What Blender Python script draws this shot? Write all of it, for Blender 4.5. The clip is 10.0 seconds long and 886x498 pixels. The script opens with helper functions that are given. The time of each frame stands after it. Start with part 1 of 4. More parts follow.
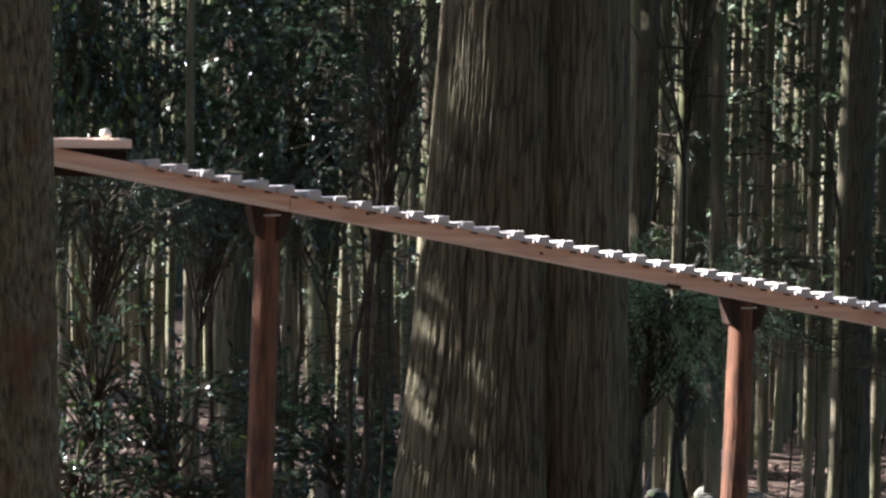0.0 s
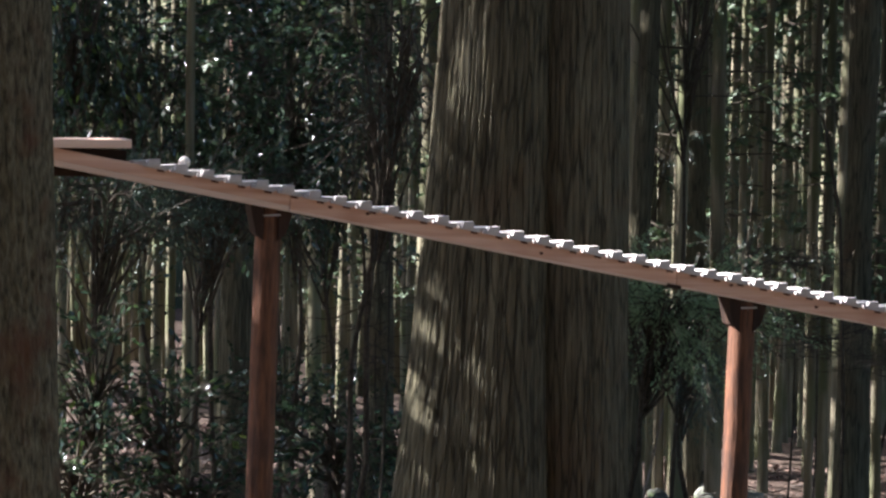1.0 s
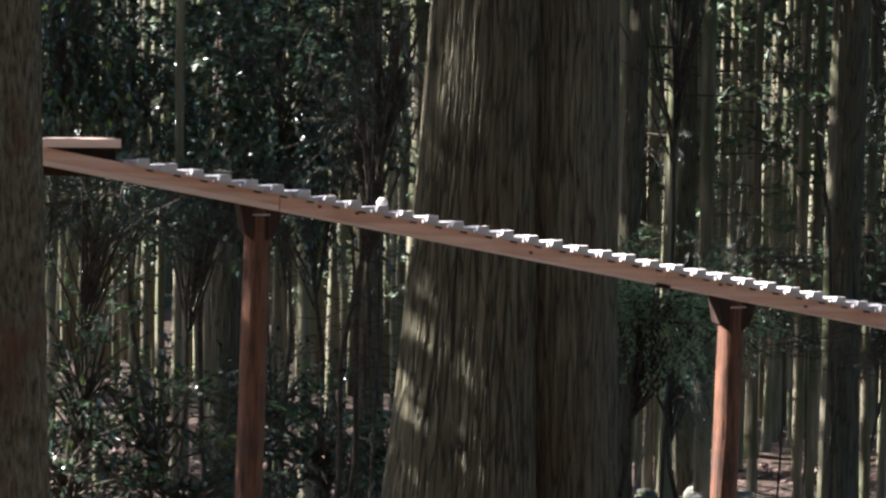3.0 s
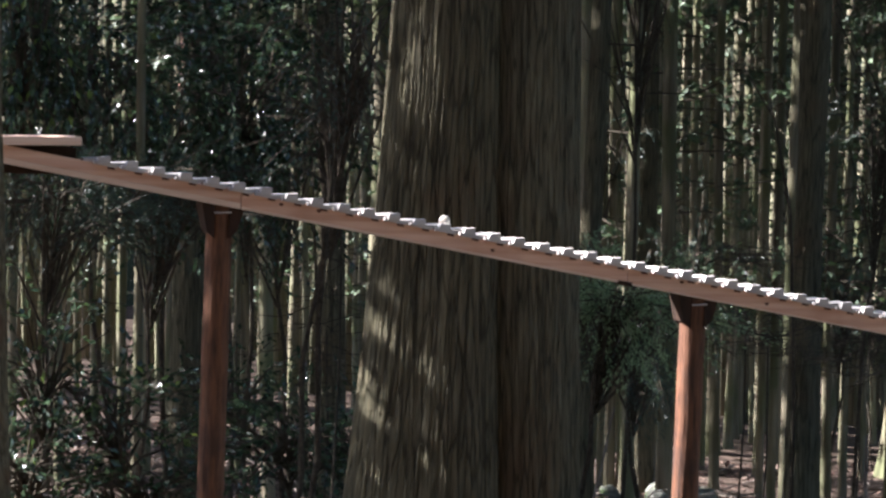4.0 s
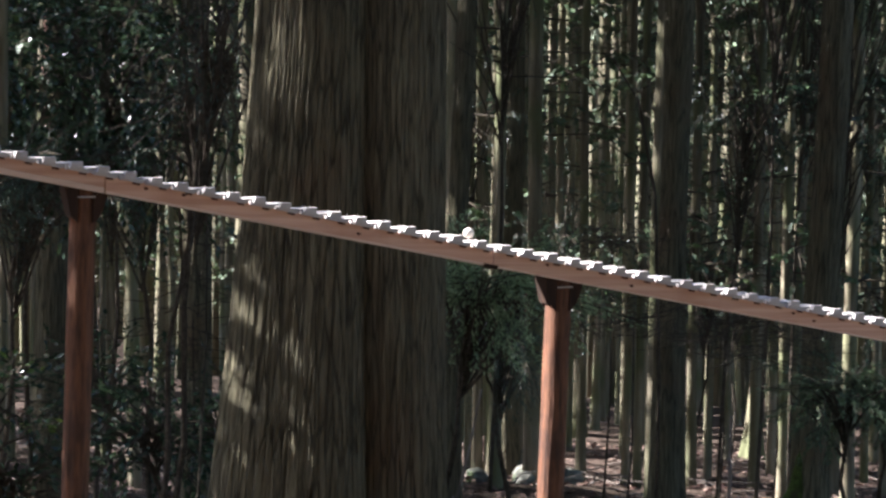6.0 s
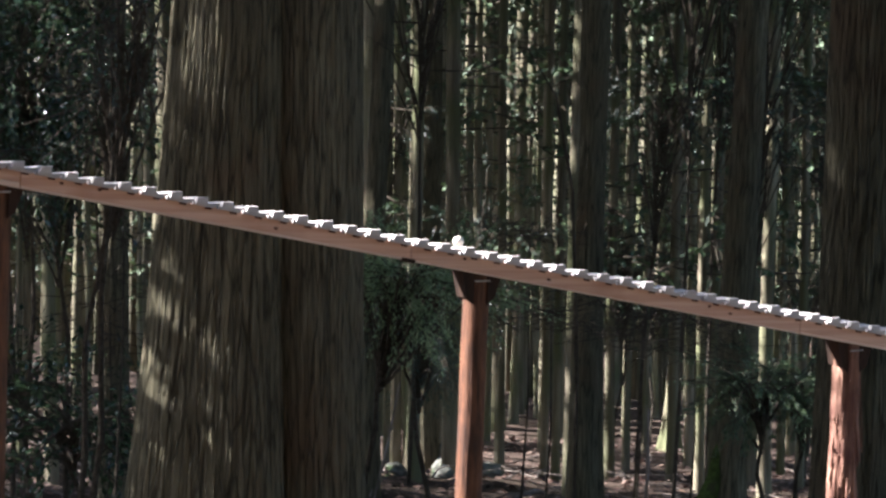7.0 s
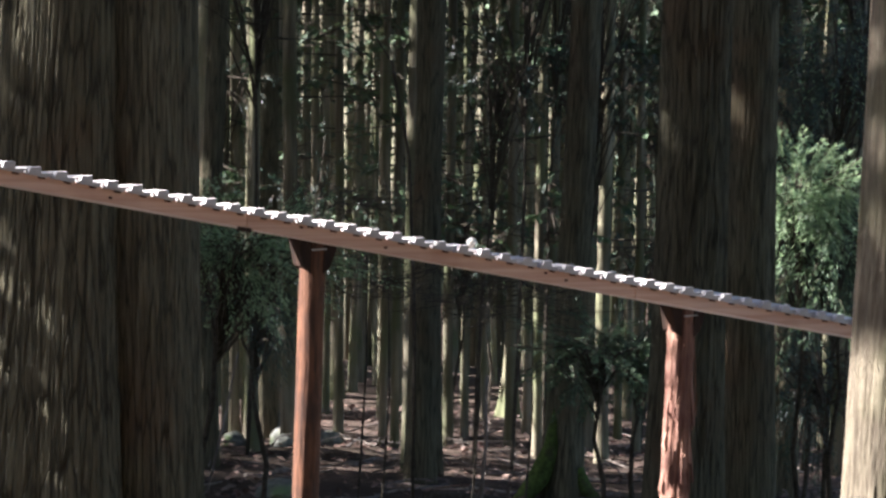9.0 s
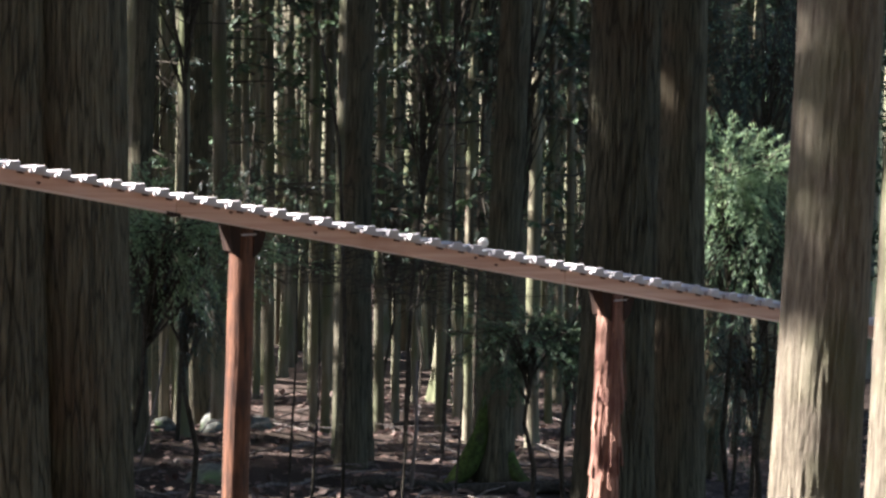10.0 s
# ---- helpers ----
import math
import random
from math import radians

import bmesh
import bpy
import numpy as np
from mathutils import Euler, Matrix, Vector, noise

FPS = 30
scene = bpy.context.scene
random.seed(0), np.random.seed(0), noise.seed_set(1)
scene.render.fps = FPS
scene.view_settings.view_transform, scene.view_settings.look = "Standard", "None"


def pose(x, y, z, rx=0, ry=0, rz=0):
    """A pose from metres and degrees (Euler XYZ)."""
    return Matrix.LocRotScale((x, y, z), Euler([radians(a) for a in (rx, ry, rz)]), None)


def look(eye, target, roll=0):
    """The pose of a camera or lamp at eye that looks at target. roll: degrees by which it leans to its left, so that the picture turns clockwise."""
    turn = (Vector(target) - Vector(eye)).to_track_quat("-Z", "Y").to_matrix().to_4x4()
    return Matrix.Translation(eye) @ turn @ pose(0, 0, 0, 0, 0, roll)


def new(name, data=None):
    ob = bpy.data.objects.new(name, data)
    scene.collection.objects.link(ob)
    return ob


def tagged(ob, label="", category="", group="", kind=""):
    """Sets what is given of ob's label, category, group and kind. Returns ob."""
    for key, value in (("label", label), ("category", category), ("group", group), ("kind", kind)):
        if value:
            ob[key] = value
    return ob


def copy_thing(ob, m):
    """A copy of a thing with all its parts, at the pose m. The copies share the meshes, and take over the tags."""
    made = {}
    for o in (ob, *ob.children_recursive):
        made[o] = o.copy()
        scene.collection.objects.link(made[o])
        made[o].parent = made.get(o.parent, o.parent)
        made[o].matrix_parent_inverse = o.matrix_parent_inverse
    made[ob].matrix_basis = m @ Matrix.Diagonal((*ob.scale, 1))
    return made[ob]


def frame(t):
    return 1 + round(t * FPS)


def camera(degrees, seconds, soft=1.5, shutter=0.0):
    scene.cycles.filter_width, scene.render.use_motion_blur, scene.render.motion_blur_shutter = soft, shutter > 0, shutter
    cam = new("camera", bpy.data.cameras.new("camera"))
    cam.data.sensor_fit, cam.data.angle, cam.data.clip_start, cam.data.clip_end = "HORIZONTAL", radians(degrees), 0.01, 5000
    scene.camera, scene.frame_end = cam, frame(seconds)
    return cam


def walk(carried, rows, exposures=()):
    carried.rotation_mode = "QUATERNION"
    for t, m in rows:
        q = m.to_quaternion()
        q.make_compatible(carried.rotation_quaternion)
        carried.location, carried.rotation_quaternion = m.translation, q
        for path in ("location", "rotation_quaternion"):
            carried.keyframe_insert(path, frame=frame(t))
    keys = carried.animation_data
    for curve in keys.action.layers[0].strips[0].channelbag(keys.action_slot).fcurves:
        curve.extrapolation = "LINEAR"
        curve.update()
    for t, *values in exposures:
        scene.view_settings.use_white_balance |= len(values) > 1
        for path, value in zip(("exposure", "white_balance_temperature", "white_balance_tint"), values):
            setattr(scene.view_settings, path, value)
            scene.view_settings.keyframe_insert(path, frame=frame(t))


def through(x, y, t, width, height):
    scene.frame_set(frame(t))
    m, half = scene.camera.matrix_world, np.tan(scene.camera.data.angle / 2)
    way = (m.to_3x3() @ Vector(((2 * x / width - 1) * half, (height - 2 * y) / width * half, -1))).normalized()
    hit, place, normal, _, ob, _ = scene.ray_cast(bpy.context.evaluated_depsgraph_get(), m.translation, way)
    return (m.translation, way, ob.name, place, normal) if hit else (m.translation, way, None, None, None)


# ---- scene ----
# The camera stands on a tripod and pans slowly to the right.
cam = camera(21.0, 10.0, soft=2.6, shutter=0.4)
EYE = 2.4
PAN = [
    (0.0, 86.000, -2.100, 0.000), (0.5, 85.999, -2.095, -0.001), (1.0, 85.998, -2.090, -0.003), (1.5, 85.998, -2.089, -0.004),
    (2.0, 85.997, -2.085, -0.022), (2.5, 85.996, -2.085, -0.062), (4.0, 85.975, -2.115, -1.156), (4.5, 85.944, -2.110, -1.815),
    (5.0, 85.898, -2.100, -2.484), (5.5, 85.770, -2.110, -3.367), (7.0, 85.630, -2.099, -6.297), (7.5, 85.548, -2.095, -7.270),
    (8.0, 85.306, -2.078, -8.282), (8.5, 85.133, -2.050, -9.202), (9.0, 85.008, -2.050, -10.184), (9.5, 84.873, -2.110, -11.065),
    (10.0, 84.706, -2.120, -11.844),
]
walk(cam, [(t, pose(-0.00203 * rz, 0, EYE, rx, ry, rz)) for t, rx, ry, rz in PAN], exposures=[(0.0, 3.06, 6050, 14), (10.0, 3.06, 6050, 14)])

# ---- light ----
SUN_AZ, SUN_EL = -77.0, 38.0
world = bpy.data.worlds.new("sky")
scene.world = world
world.use_nodes = True
sky = world.node_tree.nodes.new("ShaderNodeTexSky")
sky.sky_type, sky.sun_disc = "NISHITA", False
sky.sun_elevation, sky.sun_rotation = radians(SUN_EL), radians(SUN_AZ)
world.node_tree.links.new(sky.outputs[0], world.node_tree.nodes["Background"].inputs[0])
world.node_tree.nodes["Background"].inputs[1].default_value = 0.050
sun_data = bpy.data.lights.new("sun", "SUN")
sun_data.energy, sun_data.angle, sun_data.color = 5.0, radians(0.5), (1.0, 0.955, 0.89)
sun = new("sun", sun_data)
TO_SUN = Vector((math.sin(radians(SUN_AZ)) * math.cos(radians(SUN_EL)), math.cos(radians(SUN_AZ)) * math.cos(radians(SUN_EL)), math.sin(radians(SUN_EL))))
sun.matrix_world = look(TO_SUN * 60, (0, 0, 0))

# ---- materials ----


def material(name, base, second, scale=(8, 8, 8), rough=0.8, bump=0.3, fine=6.0, detail=8.0, metallic=0.0, third=None, third_scale=1.2, third_at=0.55, spec=0.3, vary=0.12, distance=0.01, space="", cracks=0.0):
    """Two colours mixed by stretched noise, a third in larger patches, grain relief, and a little change from object to object."""
    m = bpy.data.materials.new(name)
    m.use_nodes = True
    n, l = m.node_tree.nodes, m.node_tree.links
    b = n["Principled BSDF"]
    b.inputs["Roughness"].default_value = rough
    b.inputs["Metallic"].default_value = metallic
    b.inputs["Specular IOR Level"].default_value = spec
    tc = n.new("ShaderNodeTexCoord")
    mp = n.new("ShaderNodeMapping")
    mp.inputs["Scale"].default_value = scale
    where = tc.outputs["Object"]
    if space:
        # coordinates kept on the surface itself, so that the grain follows the stem
        at = n.new("ShaderNodeAttribute")
        at.attribute_name = space
        where = at.outputs["Vector"]
    l.new(where, mp.inputs[0])
    n1 = n.new("ShaderNodeTexNoise")
    n1.inputs["Scale"].default_value, n1.inputs["Detail"].default_value, n1.inputs["Roughness"].default_value = 1.0, detail, 0.65
    l.new(mp.outputs[0], n1.inputs["Vector"])
    n2 = n.new("ShaderNodeTexNoise")
    n2.inputs["Scale"].default_value, n2.inputs["Detail"].default_value = fine, 4.0
    l.new(mp.outputs[0], n2.inputs["Vector"])
    ramp = n.new("ShaderNodeValToRGB")
    ramp.color_ramp.elements[0].position, ramp.color_ramp.elements[1].position = 0.36, 0.64
    ramp.color_ramp.elements[0].color, ramp.color_ramp.elements[1].color = (*base, 1), (*second, 1)
    l.new(n1.outputs["Fac"], ramp.inputs[0])
    col = ramp.outputs[0]
    if third:
        n3 = n.new("ShaderNodeTexNoise")
        n3.inputs["Scale"].default_value, n3.inputs["Detail"].default_value = third_scale, 5.0
        l.new(where, n3.inputs["Vector"])
        r3 = n.new("ShaderNodeValToRGB")
        r3.color_ramp.elements[0].position, r3.color_ramp.elements[1].position = third_at - 0.06, third_at + 0.1
        l.new(n3.outputs["Fac"], r3.inputs[0])
        mix = n.new("ShaderNodeMix")
        mix.data_type = "RGBA"
        l.new(r3.outputs[0], mix.inputs[0])
        l.new(col, mix.inputs[6])
        mix.inputs[7].default_value = (*third, 1)
        col = mix.outputs[2]
    if cracks:
        # dark fissures between long strips of bark
        warp = n.new("ShaderNodeVectorMath")
        warp.operation = "MULTIPLY_ADD"
        l.new(n2.outputs["Color"], warp.inputs[0])
        warp.inputs[1].default_value = (0.5, 0.5, 0.5)
        l.new(mp.outputs[0], warp.inputs[2])
        vo = n.new("ShaderNodeTexVoronoi")
        vo.feature = "DISTANCE_TO_EDGE"
        vo.inputs["Scale"].default_value = cracks
        l.new(warp.outputs[0], vo.inputs["Vector"])
        cr = n.new("ShaderNodeMapRange")
        cr.inputs[1].default_value, cr.inputs[2].default_value = 0.0, 0.10
        cr.inputs[3].default_value, cr.inputs[4].default_value = 0.45, 1.0
        l.new(vo.outputs["Distance"], cr.inputs[0])
        dk = n.new("ShaderNodeHueSaturation")
        l.new(cr.outputs[0], dk.inputs["Value"])
        l.new(col, dk.inputs["Color"])
        col = dk.outputs[0]
    if vary:
        oi = n.new("ShaderNodeObjectInfo")
        mr = n.new("ShaderNodeMapRange")
        mr.inputs[3].default_value, mr.inputs[4].default_value = 1 - vary, 1 + vary
        l.new(oi.outputs["Random"], mr.inputs[0])
        hs = n.new("ShaderNodeHueSaturation")
        l.new(mr.outputs[0], hs.inputs["Value"])
        l.new(col, hs.inputs["Color"])
        col = hs.outputs[0]
    l.new(col, b.inputs["Base Color"])
    if bump:
        add = n.new("ShaderNodeMath")
        l.new(n1.outputs["Fac"], add.inputs[0])
        mul = n.new("ShaderNodeMath")
        mul.operation = "MULTIPLY"
        mul.inputs[1].default_value = 0.4
        l.new(n2.outputs["Fac"], mul.inputs[0])
        l.new(mul.outputs[0], add.inputs[1])
        if cracks:
            deep = n.new("ShaderNodeMath")
            l.new(add.outputs[0], deep.inputs[0])
            l.new(cr.outputs[0], deep.inputs[1])
            add = deep
        bp = n.new("ShaderNodeBump")
        bp.inputs["Strength"].default_value, bp.inputs["Distance"].default_value = bump, distance
        l.new(add.outputs[0], bp.inputs["Height"])
        l.new(bp.outputs[0], b.inputs["Normal"])
    return m


def leaf_material(name, dark, light, rough=0.35, through=0.25):
    """Leaves that differ one by one, glossy above, with light passing through."""
    m = bpy.data.materials.new(name)
    m.use_nodes = True
    n, l = m.node_tree.nodes, m.node_tree.links
    b = n["Principled BSDF"]
    b.inputs["Roughness"].default_value = rough
    g = n.new("ShaderNodeNewGeometry")
    ramp = n.new("ShaderNodeValToRGB")
    ramp.color_ramp.elements[0].color, ramp.color_ramp.elements[1].color = (*dark, 1), (*light, 1)
    l.new(g.outputs["Random Per Island"], ramp.inputs[0])
    l.new(ramp.outputs[0], b.inputs["Base Color"])
    tr = n.new("ShaderNodeBsdfTranslucent")
    hs = n.new("ShaderNodeHueSaturation")
    hs.inputs["Value"].default_value, hs.inputs["Hue"].default_value = 1.8, 0.47
    l.new(ramp.outputs[0], hs.inputs["Color"])
    l.new(hs.outputs[0], tr.inputs[0])
    mix = n.new("ShaderNodeMixShader")
    mix.inputs[0].default_value = through
    l.new(b.outputs[0], mix.inputs[1])
    l.new(tr.outputs[0], mix.inputs[2])
    l.new(mix.outputs[0], n["Material Output"].inputs[0])
    return m


BARK_OLD = material("cedar_bark_old", (0.068, 0.061, 0.040), (0.160, 0.142, 0.089), (70, 70, 4.0), 0.9, 1.0, 3.0, third=(0.115, 0.086, 0.052), third_scale=2.0, third_at=0.60, spec=0.12, distance=0.03, space="bark", cracks=0.6)
BARK_MOSSY = material("cedar_bark_mossy", (0.040, 0.033, 0.021), (0.19, 0.165, 0.108), (80, 80, 20.0), 0.92, 1.0, 3.0, third=(0.115, 0.062, 0.038), third_scale=5.0, third_at=0.60, spec=0.12, distance=0.02, space="bark")
BARK_PALE = material("cypress_bark_pale", (0.085, 0.066, 0.046), (0.21, 0.175, 0.122), (50, 50, 6.0), 0.88, 0.9, 4.0, third=(0.11, 0.10, 0.058), third_scale=2.5, third_at=0.55, spec=0.2, distance=0.02, space="bark")
BARK_FAR = material("cedar_bark_far", (0.070, 0.060, 0.040), (0.24, 0.208, 0.145), (14, 14, 0.8), 0.9, 0.5, 4.0, third=(0.10, 0.105, 0.055), third_scale=0.9, third_at=0.5, spec=0.15, vary=0.25, space="bark")
BARK_TWIG = material("twig_bark", (0.020, 0.016, 0.012), (0.075, 0.062, 0.046), (30, 30, 30), 0.9, 0.3, 4.0, spec=0.12)
BARK_DISTANT = material("distant_cedar_bark", (0.075, 0.068, 0.046), (0.21, 0.19, 0.13), (14, 14, 0.8), 0.9, 0.4, 4.0, third=(0.10, 0.105, 0.055), third_scale=0.9, third_at=0.5, spec=0.15, vary=0)
MOSS = material("green_moss", (0.030, 0.042, 0.012), (0.075, 0.105, 0.026), (30, 30, 30), 0.95, 0.8, 4.0, third=(0.05, 0.045, 0.025), third_scale=5.0, third_at=0.6, spec=0.1)
WOOD_KEY = material("planed_hinoki", (0.36, 0.325, 0.315), (0.46, 0.425, 0.415), (30, 2.0, 30), 0.55, 0.08, 3.0, spec=0.4, vary=0.07)
WOOD_RAIL = material("planed_cedar", (0.50, 0.275, 0.195), (0.66, 0.43, 0.33), (1.1, 34, 40), 0.6, 0.1, 3.0, third=(0.40, 0.20, 0.135), third_scale=1.6, third_at=0.6, spec=0.3, vary=0.1)
WOOD_STRIP = material("pale_strip_wood", (0.58, 0.40, 0.31), (0.70, 0.52, 0.42), (1.6, 30, 34), 0.6, 0.1, 3.0, spec=0.3, vary=0.1)
# dark wood, its colour deepened for the shade under rail and board
WOOD_DARK = material("dark_shaded_wood", (0.014, 0.007, 0.004), (0.036, 0.017, 0.010), (20, 20, 3), 0.75, 0.3, spec=0.2)
WOOD_BALL = material("turned_ball_wood", (0.48, 0.43, 0.37), (0.60, 0.55, 0.48), (20, 20, 60), 0.5, 0.05, spec=0.4)
LOG_RED = material("peeled_log_red", (0.036, 0.017, 0.010), (0.15, 0.062, 0.031), (42, 42, 5.0), 0.7, 0.45, 5.0, third=(0.032, 0.017, 0.013), third_scale=3.5, third_at=0.6, spec=0.25)
LOG_ROUGH = material("torn_bark_log", (0.10, 0.045, 0.032), (0.33, 0.18, 0.13), (26, 26, 2.2), 0.85, 0.8, 5.0, third=(0.10, 0.045, 0.035), third_scale=5.0, third_at=0.55, spec=0.15)
# knots in the boards, and the shadow slivers under the keys
KNOT_AND_SHADE = material("dark_knot_and_shade", (0.05, 0.02, 0.014), (0.11, 0.045, 0.03), (60, 60, 60), 0.7, 0.2)
STEEL = material("dull_steel", (0.34, 0.33, 0.31), (0.5, 0.48, 0.45), (40, 40, 40), 0.45, 0.05, metallic=0.9)
LITTER = material("leaf_litter_ground", (0.024, 0.017, 0.013), (0.088, 0.061, 0.048), (9, 9, 9), 0.95, 0.9, 5.0, third=(0.035, 0.025, 0.018), third_scale=0.5, third_at=0.52, spec=0.1, vary=0, distance=0.03)
STONE = material("lichen_stone", (0.055, 0.055, 0.045), (0.155, 0.155, 0.13), (16, 16, 16), 0.9, 1.0, third=(0.1, 0.14, 0.06), third_scale=4.0, third_at=0.55)
DEADWOOD = material("grey_deadwood", (0.07, 0.055, 0.045), (0.22, 0.18, 0.155), (20, 20, 5), 0.9, 0.4)
FAR_WOODS = material("far_wooded_slope", (0.008, 0.012, 0.007), (0.03, 0.04, 0.022), (0.35, 0.35, 0.12), 1.0, 0.0, third=(0.045, 0.045, 0.03), third_scale=0.25, third_at=0.6, vary=0)
LEAF_GLOSSY = leaf_material("glossy_evergreen_leaf", (0.012, 0.026, 0.015), (0.042, 0.072, 0.036), 0.24, 0.2)
# lit counterpart of LEAF_GLOSSY, sunlight mixed into its colour
LEAF_BRIGHT = leaf_material("sunlit_evergreen_leaf", (0.04, 0.09, 0.02), (0.13, 0.2, 0.04), 0.3, 0.35)
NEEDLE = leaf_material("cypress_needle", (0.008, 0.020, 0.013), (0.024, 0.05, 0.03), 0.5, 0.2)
# lighter copy of NEEDLE for sprays in sun, the light in its colour
NEEDLE_SUN = leaf_material("cypress_needle_sunlit", (0.07, 0.12, 0.058), (0.22, 0.31, 0.17), 0.5, 0.5)
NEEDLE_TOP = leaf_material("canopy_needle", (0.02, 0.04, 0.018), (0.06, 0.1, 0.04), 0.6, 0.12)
LEAF_DEAD = leaf_material("withered_leaf", (0.04, 0.025, 0.018), (0.19, 0.122, 0.092), 0.7, 0.15)

# ---- helpers for meshes ----


def part(name, bm, mat, parent=None, label="", smooth=False):
    me = bpy.data.meshes.new(name)
    bm.to_mesh(me)
    bm.free()
    return part_mesh(name, me, mat, parent, label, smooth)


def part_mesh(name, me, mat, parent=None, label="", smooth=False):
    if mat is not None and not me.materials:
        me.materials.append(mat)
    if smooth:
        me.polygons.foreach_set("use_smooth", [True] * len(me.polygons))
    ob = new(name, me)
    if parent is not None:
        ob.parent = parent
    if label:
        tagged(ob, label)
    return ob


def base(name, m):
    ob = new(name)
    ob.empty_display_size = 0.1
    ob.matrix_basis = m
    return ob


def mesh_of(name, verts, faces):
    me = bpy.data.meshes.new(name)
    me.from_pydata([tuple(v) for v in verts], [], [tuple(q) for q in faces])
    me.update()
    return me


def box(bm, lo, hi, bevel=0.0, skew=0.0):
    """A box from lo to hi, edges rounded, sheared in z by skew for each metre along x."""
    vs = bmesh.ops.create_cube(bm, size=1.0)["verts"]
    for v in vs:
        v.co = Vector([lo[i] + (v.co[i] + 0.5) * (hi[i] - lo[i]) for i in range(3)])
        v.co.z += skew * v.co.x
    if bevel:
        es = {e for v in vs for e in v.link_edges}
        bmesh.ops.bevel(bm, geom=list(es), offset=bevel, segments=2, affect="EDGES", profile=0.6)


def tube(pts, radii, segs=7, seed=0.0, rough=0.0):
    """Vertices and faces of a tapering round limb along points."""
    verts, faces = [], []
    for i, (p, r) in enumerate(zip(pts, radii)):
        p = Vector(p)
        d = Vector(pts[min(i + 1, len(pts) - 1)]) - Vector(pts[max(i - 1, 0)])
        d = d.normalized() if d.length > 1e-9 else Vector((0, 0, 1))
        a = d.cross(Vector((0.3, 1, 0.17))).normalized()
        b = d.cross(a)
        for k in range(segs):
            q = 2 * math.pi * k / segs
            rr = r * (1 + rough * noise.noise(Vector((math.cos(q) * 2 + seed, math.sin(q) * 2, i * 0.7))))
            verts.append(p + a * (rr * math.cos(q)) + b * (rr * math.sin(q)))
    for i in range(len(pts) - 1):
        for k in range(segs):
            k2 = (k + 1) % segs
            faces.append((i * segs + k, i * segs + k2, (i + 1) * segs + k2, (i + 1) * segs + k))
    faces.append(tuple(range(segs))[::-1])
    faces.append(tuple((len(pts) - 1) * segs + k for k in range(segs)))
    return verts, faces


def merge(pieces):
    verts, faces = [], []
    for v, fs in pieces:
        o = len(verts)
        verts += list(v)
        faces += [tuple(i + o for i in q) for q in fs]
    return verts, faces


def ground_z(x, y):
    s = 0.11 * (y - 9) if y > 9 else 0.055 * (y - 9)
    s = s if y < 70 else 0.11 * 61 + 0.03 * (y - 70)
    s = max(s, -0.66)
    x_ = max(-40.0, min(40.0, x))
    return -s - 0.03 * x_ + 0.10 * noise.noise(Vector((x * 0.25, y * 0.25, 0))) + 0.05 * noise.noise(Vector((x * 0.9, y * 0.9, 3)))


def trunk_mesh(r, height, segs, fine_to, step, flare, ridge, seed, lean=(0, 0), taper=0.018, lobes=5, freq=14.0, crook=0.0, flare_h=0.45):
    """A tapering trunk with fissured bark; rings are close up to fine_to, wide above. It starts 0.25 m under the ground."""
    zs = list(np.arange(-0.25, fine_to, step)) + list(np.arange(fine_to, height, 1.2)) + [height]
    verts, faces = [], []
    for z in zs:
        f = math.exp(-max(z, 0) / flare_h) * flare
        rr = r * max(0.15, 1 - taper * z)
        cx = lean[0] * z + crook * noise.noise(Vector((z * 0.35, seed, 0)))
        cy = lean[1] * z + crook * noise.noise(Vector((z * 0.35, seed, 9)))
        for k in range(segs):
            a = 2 * math.pi * k / segs
            c, s = math.cos(a), math.sin(a)
            lump = 1 + f * (0.75 + 0.25 * math.cos(lobes * a + seed)) + 0.035 * noise.noise(Vector((c * 1.6 + seed, s * 1.6, z * 0.5)))
            w = 0.45 * noise.noise(Vector((c * 3, s * 3, z * 3 + seed)))
            n1 = noise.noise(Vector((c * freq * r * 4 + seed + w, s * freq * r * 4 + w, z * 2.2)))
            n2 = noise.noise(Vector((c * freq * r * 9, s * freq * r * 9 + seed, z * 4.0)))
            d = ridge * (0.7 - 1.7 * max(0.0, 1 - 5.5 * abs(n1)) + n2 * 0.55)
            q = rr * lump + d
            verts.append((cx + q * c, cy + q * s, z))
    for i in range(len(zs) - 1):
        for k in range(segs):
            k2 = (k + 1) % segs
            faces.append((i * segs + k, i * segs + k2, (i + 1) * segs + k2, (i + 1) * segs + k))
    faces.append(tuple((len(zs) - 1) * segs + k for k in range(segs)))
    me = mesh_of("trunk", verts, faces)
    spun = [(r * math.cos(2 * math.pi * k / segs), r * math.sin(2 * math.pi * k / segs), z + seed) for z in zs for k in range(segs)]
    me.attributes.new("bark", "FLOAT_VECTOR", "POINT").data.foreach_set("vector", np.array(spun).ravel())
    return me


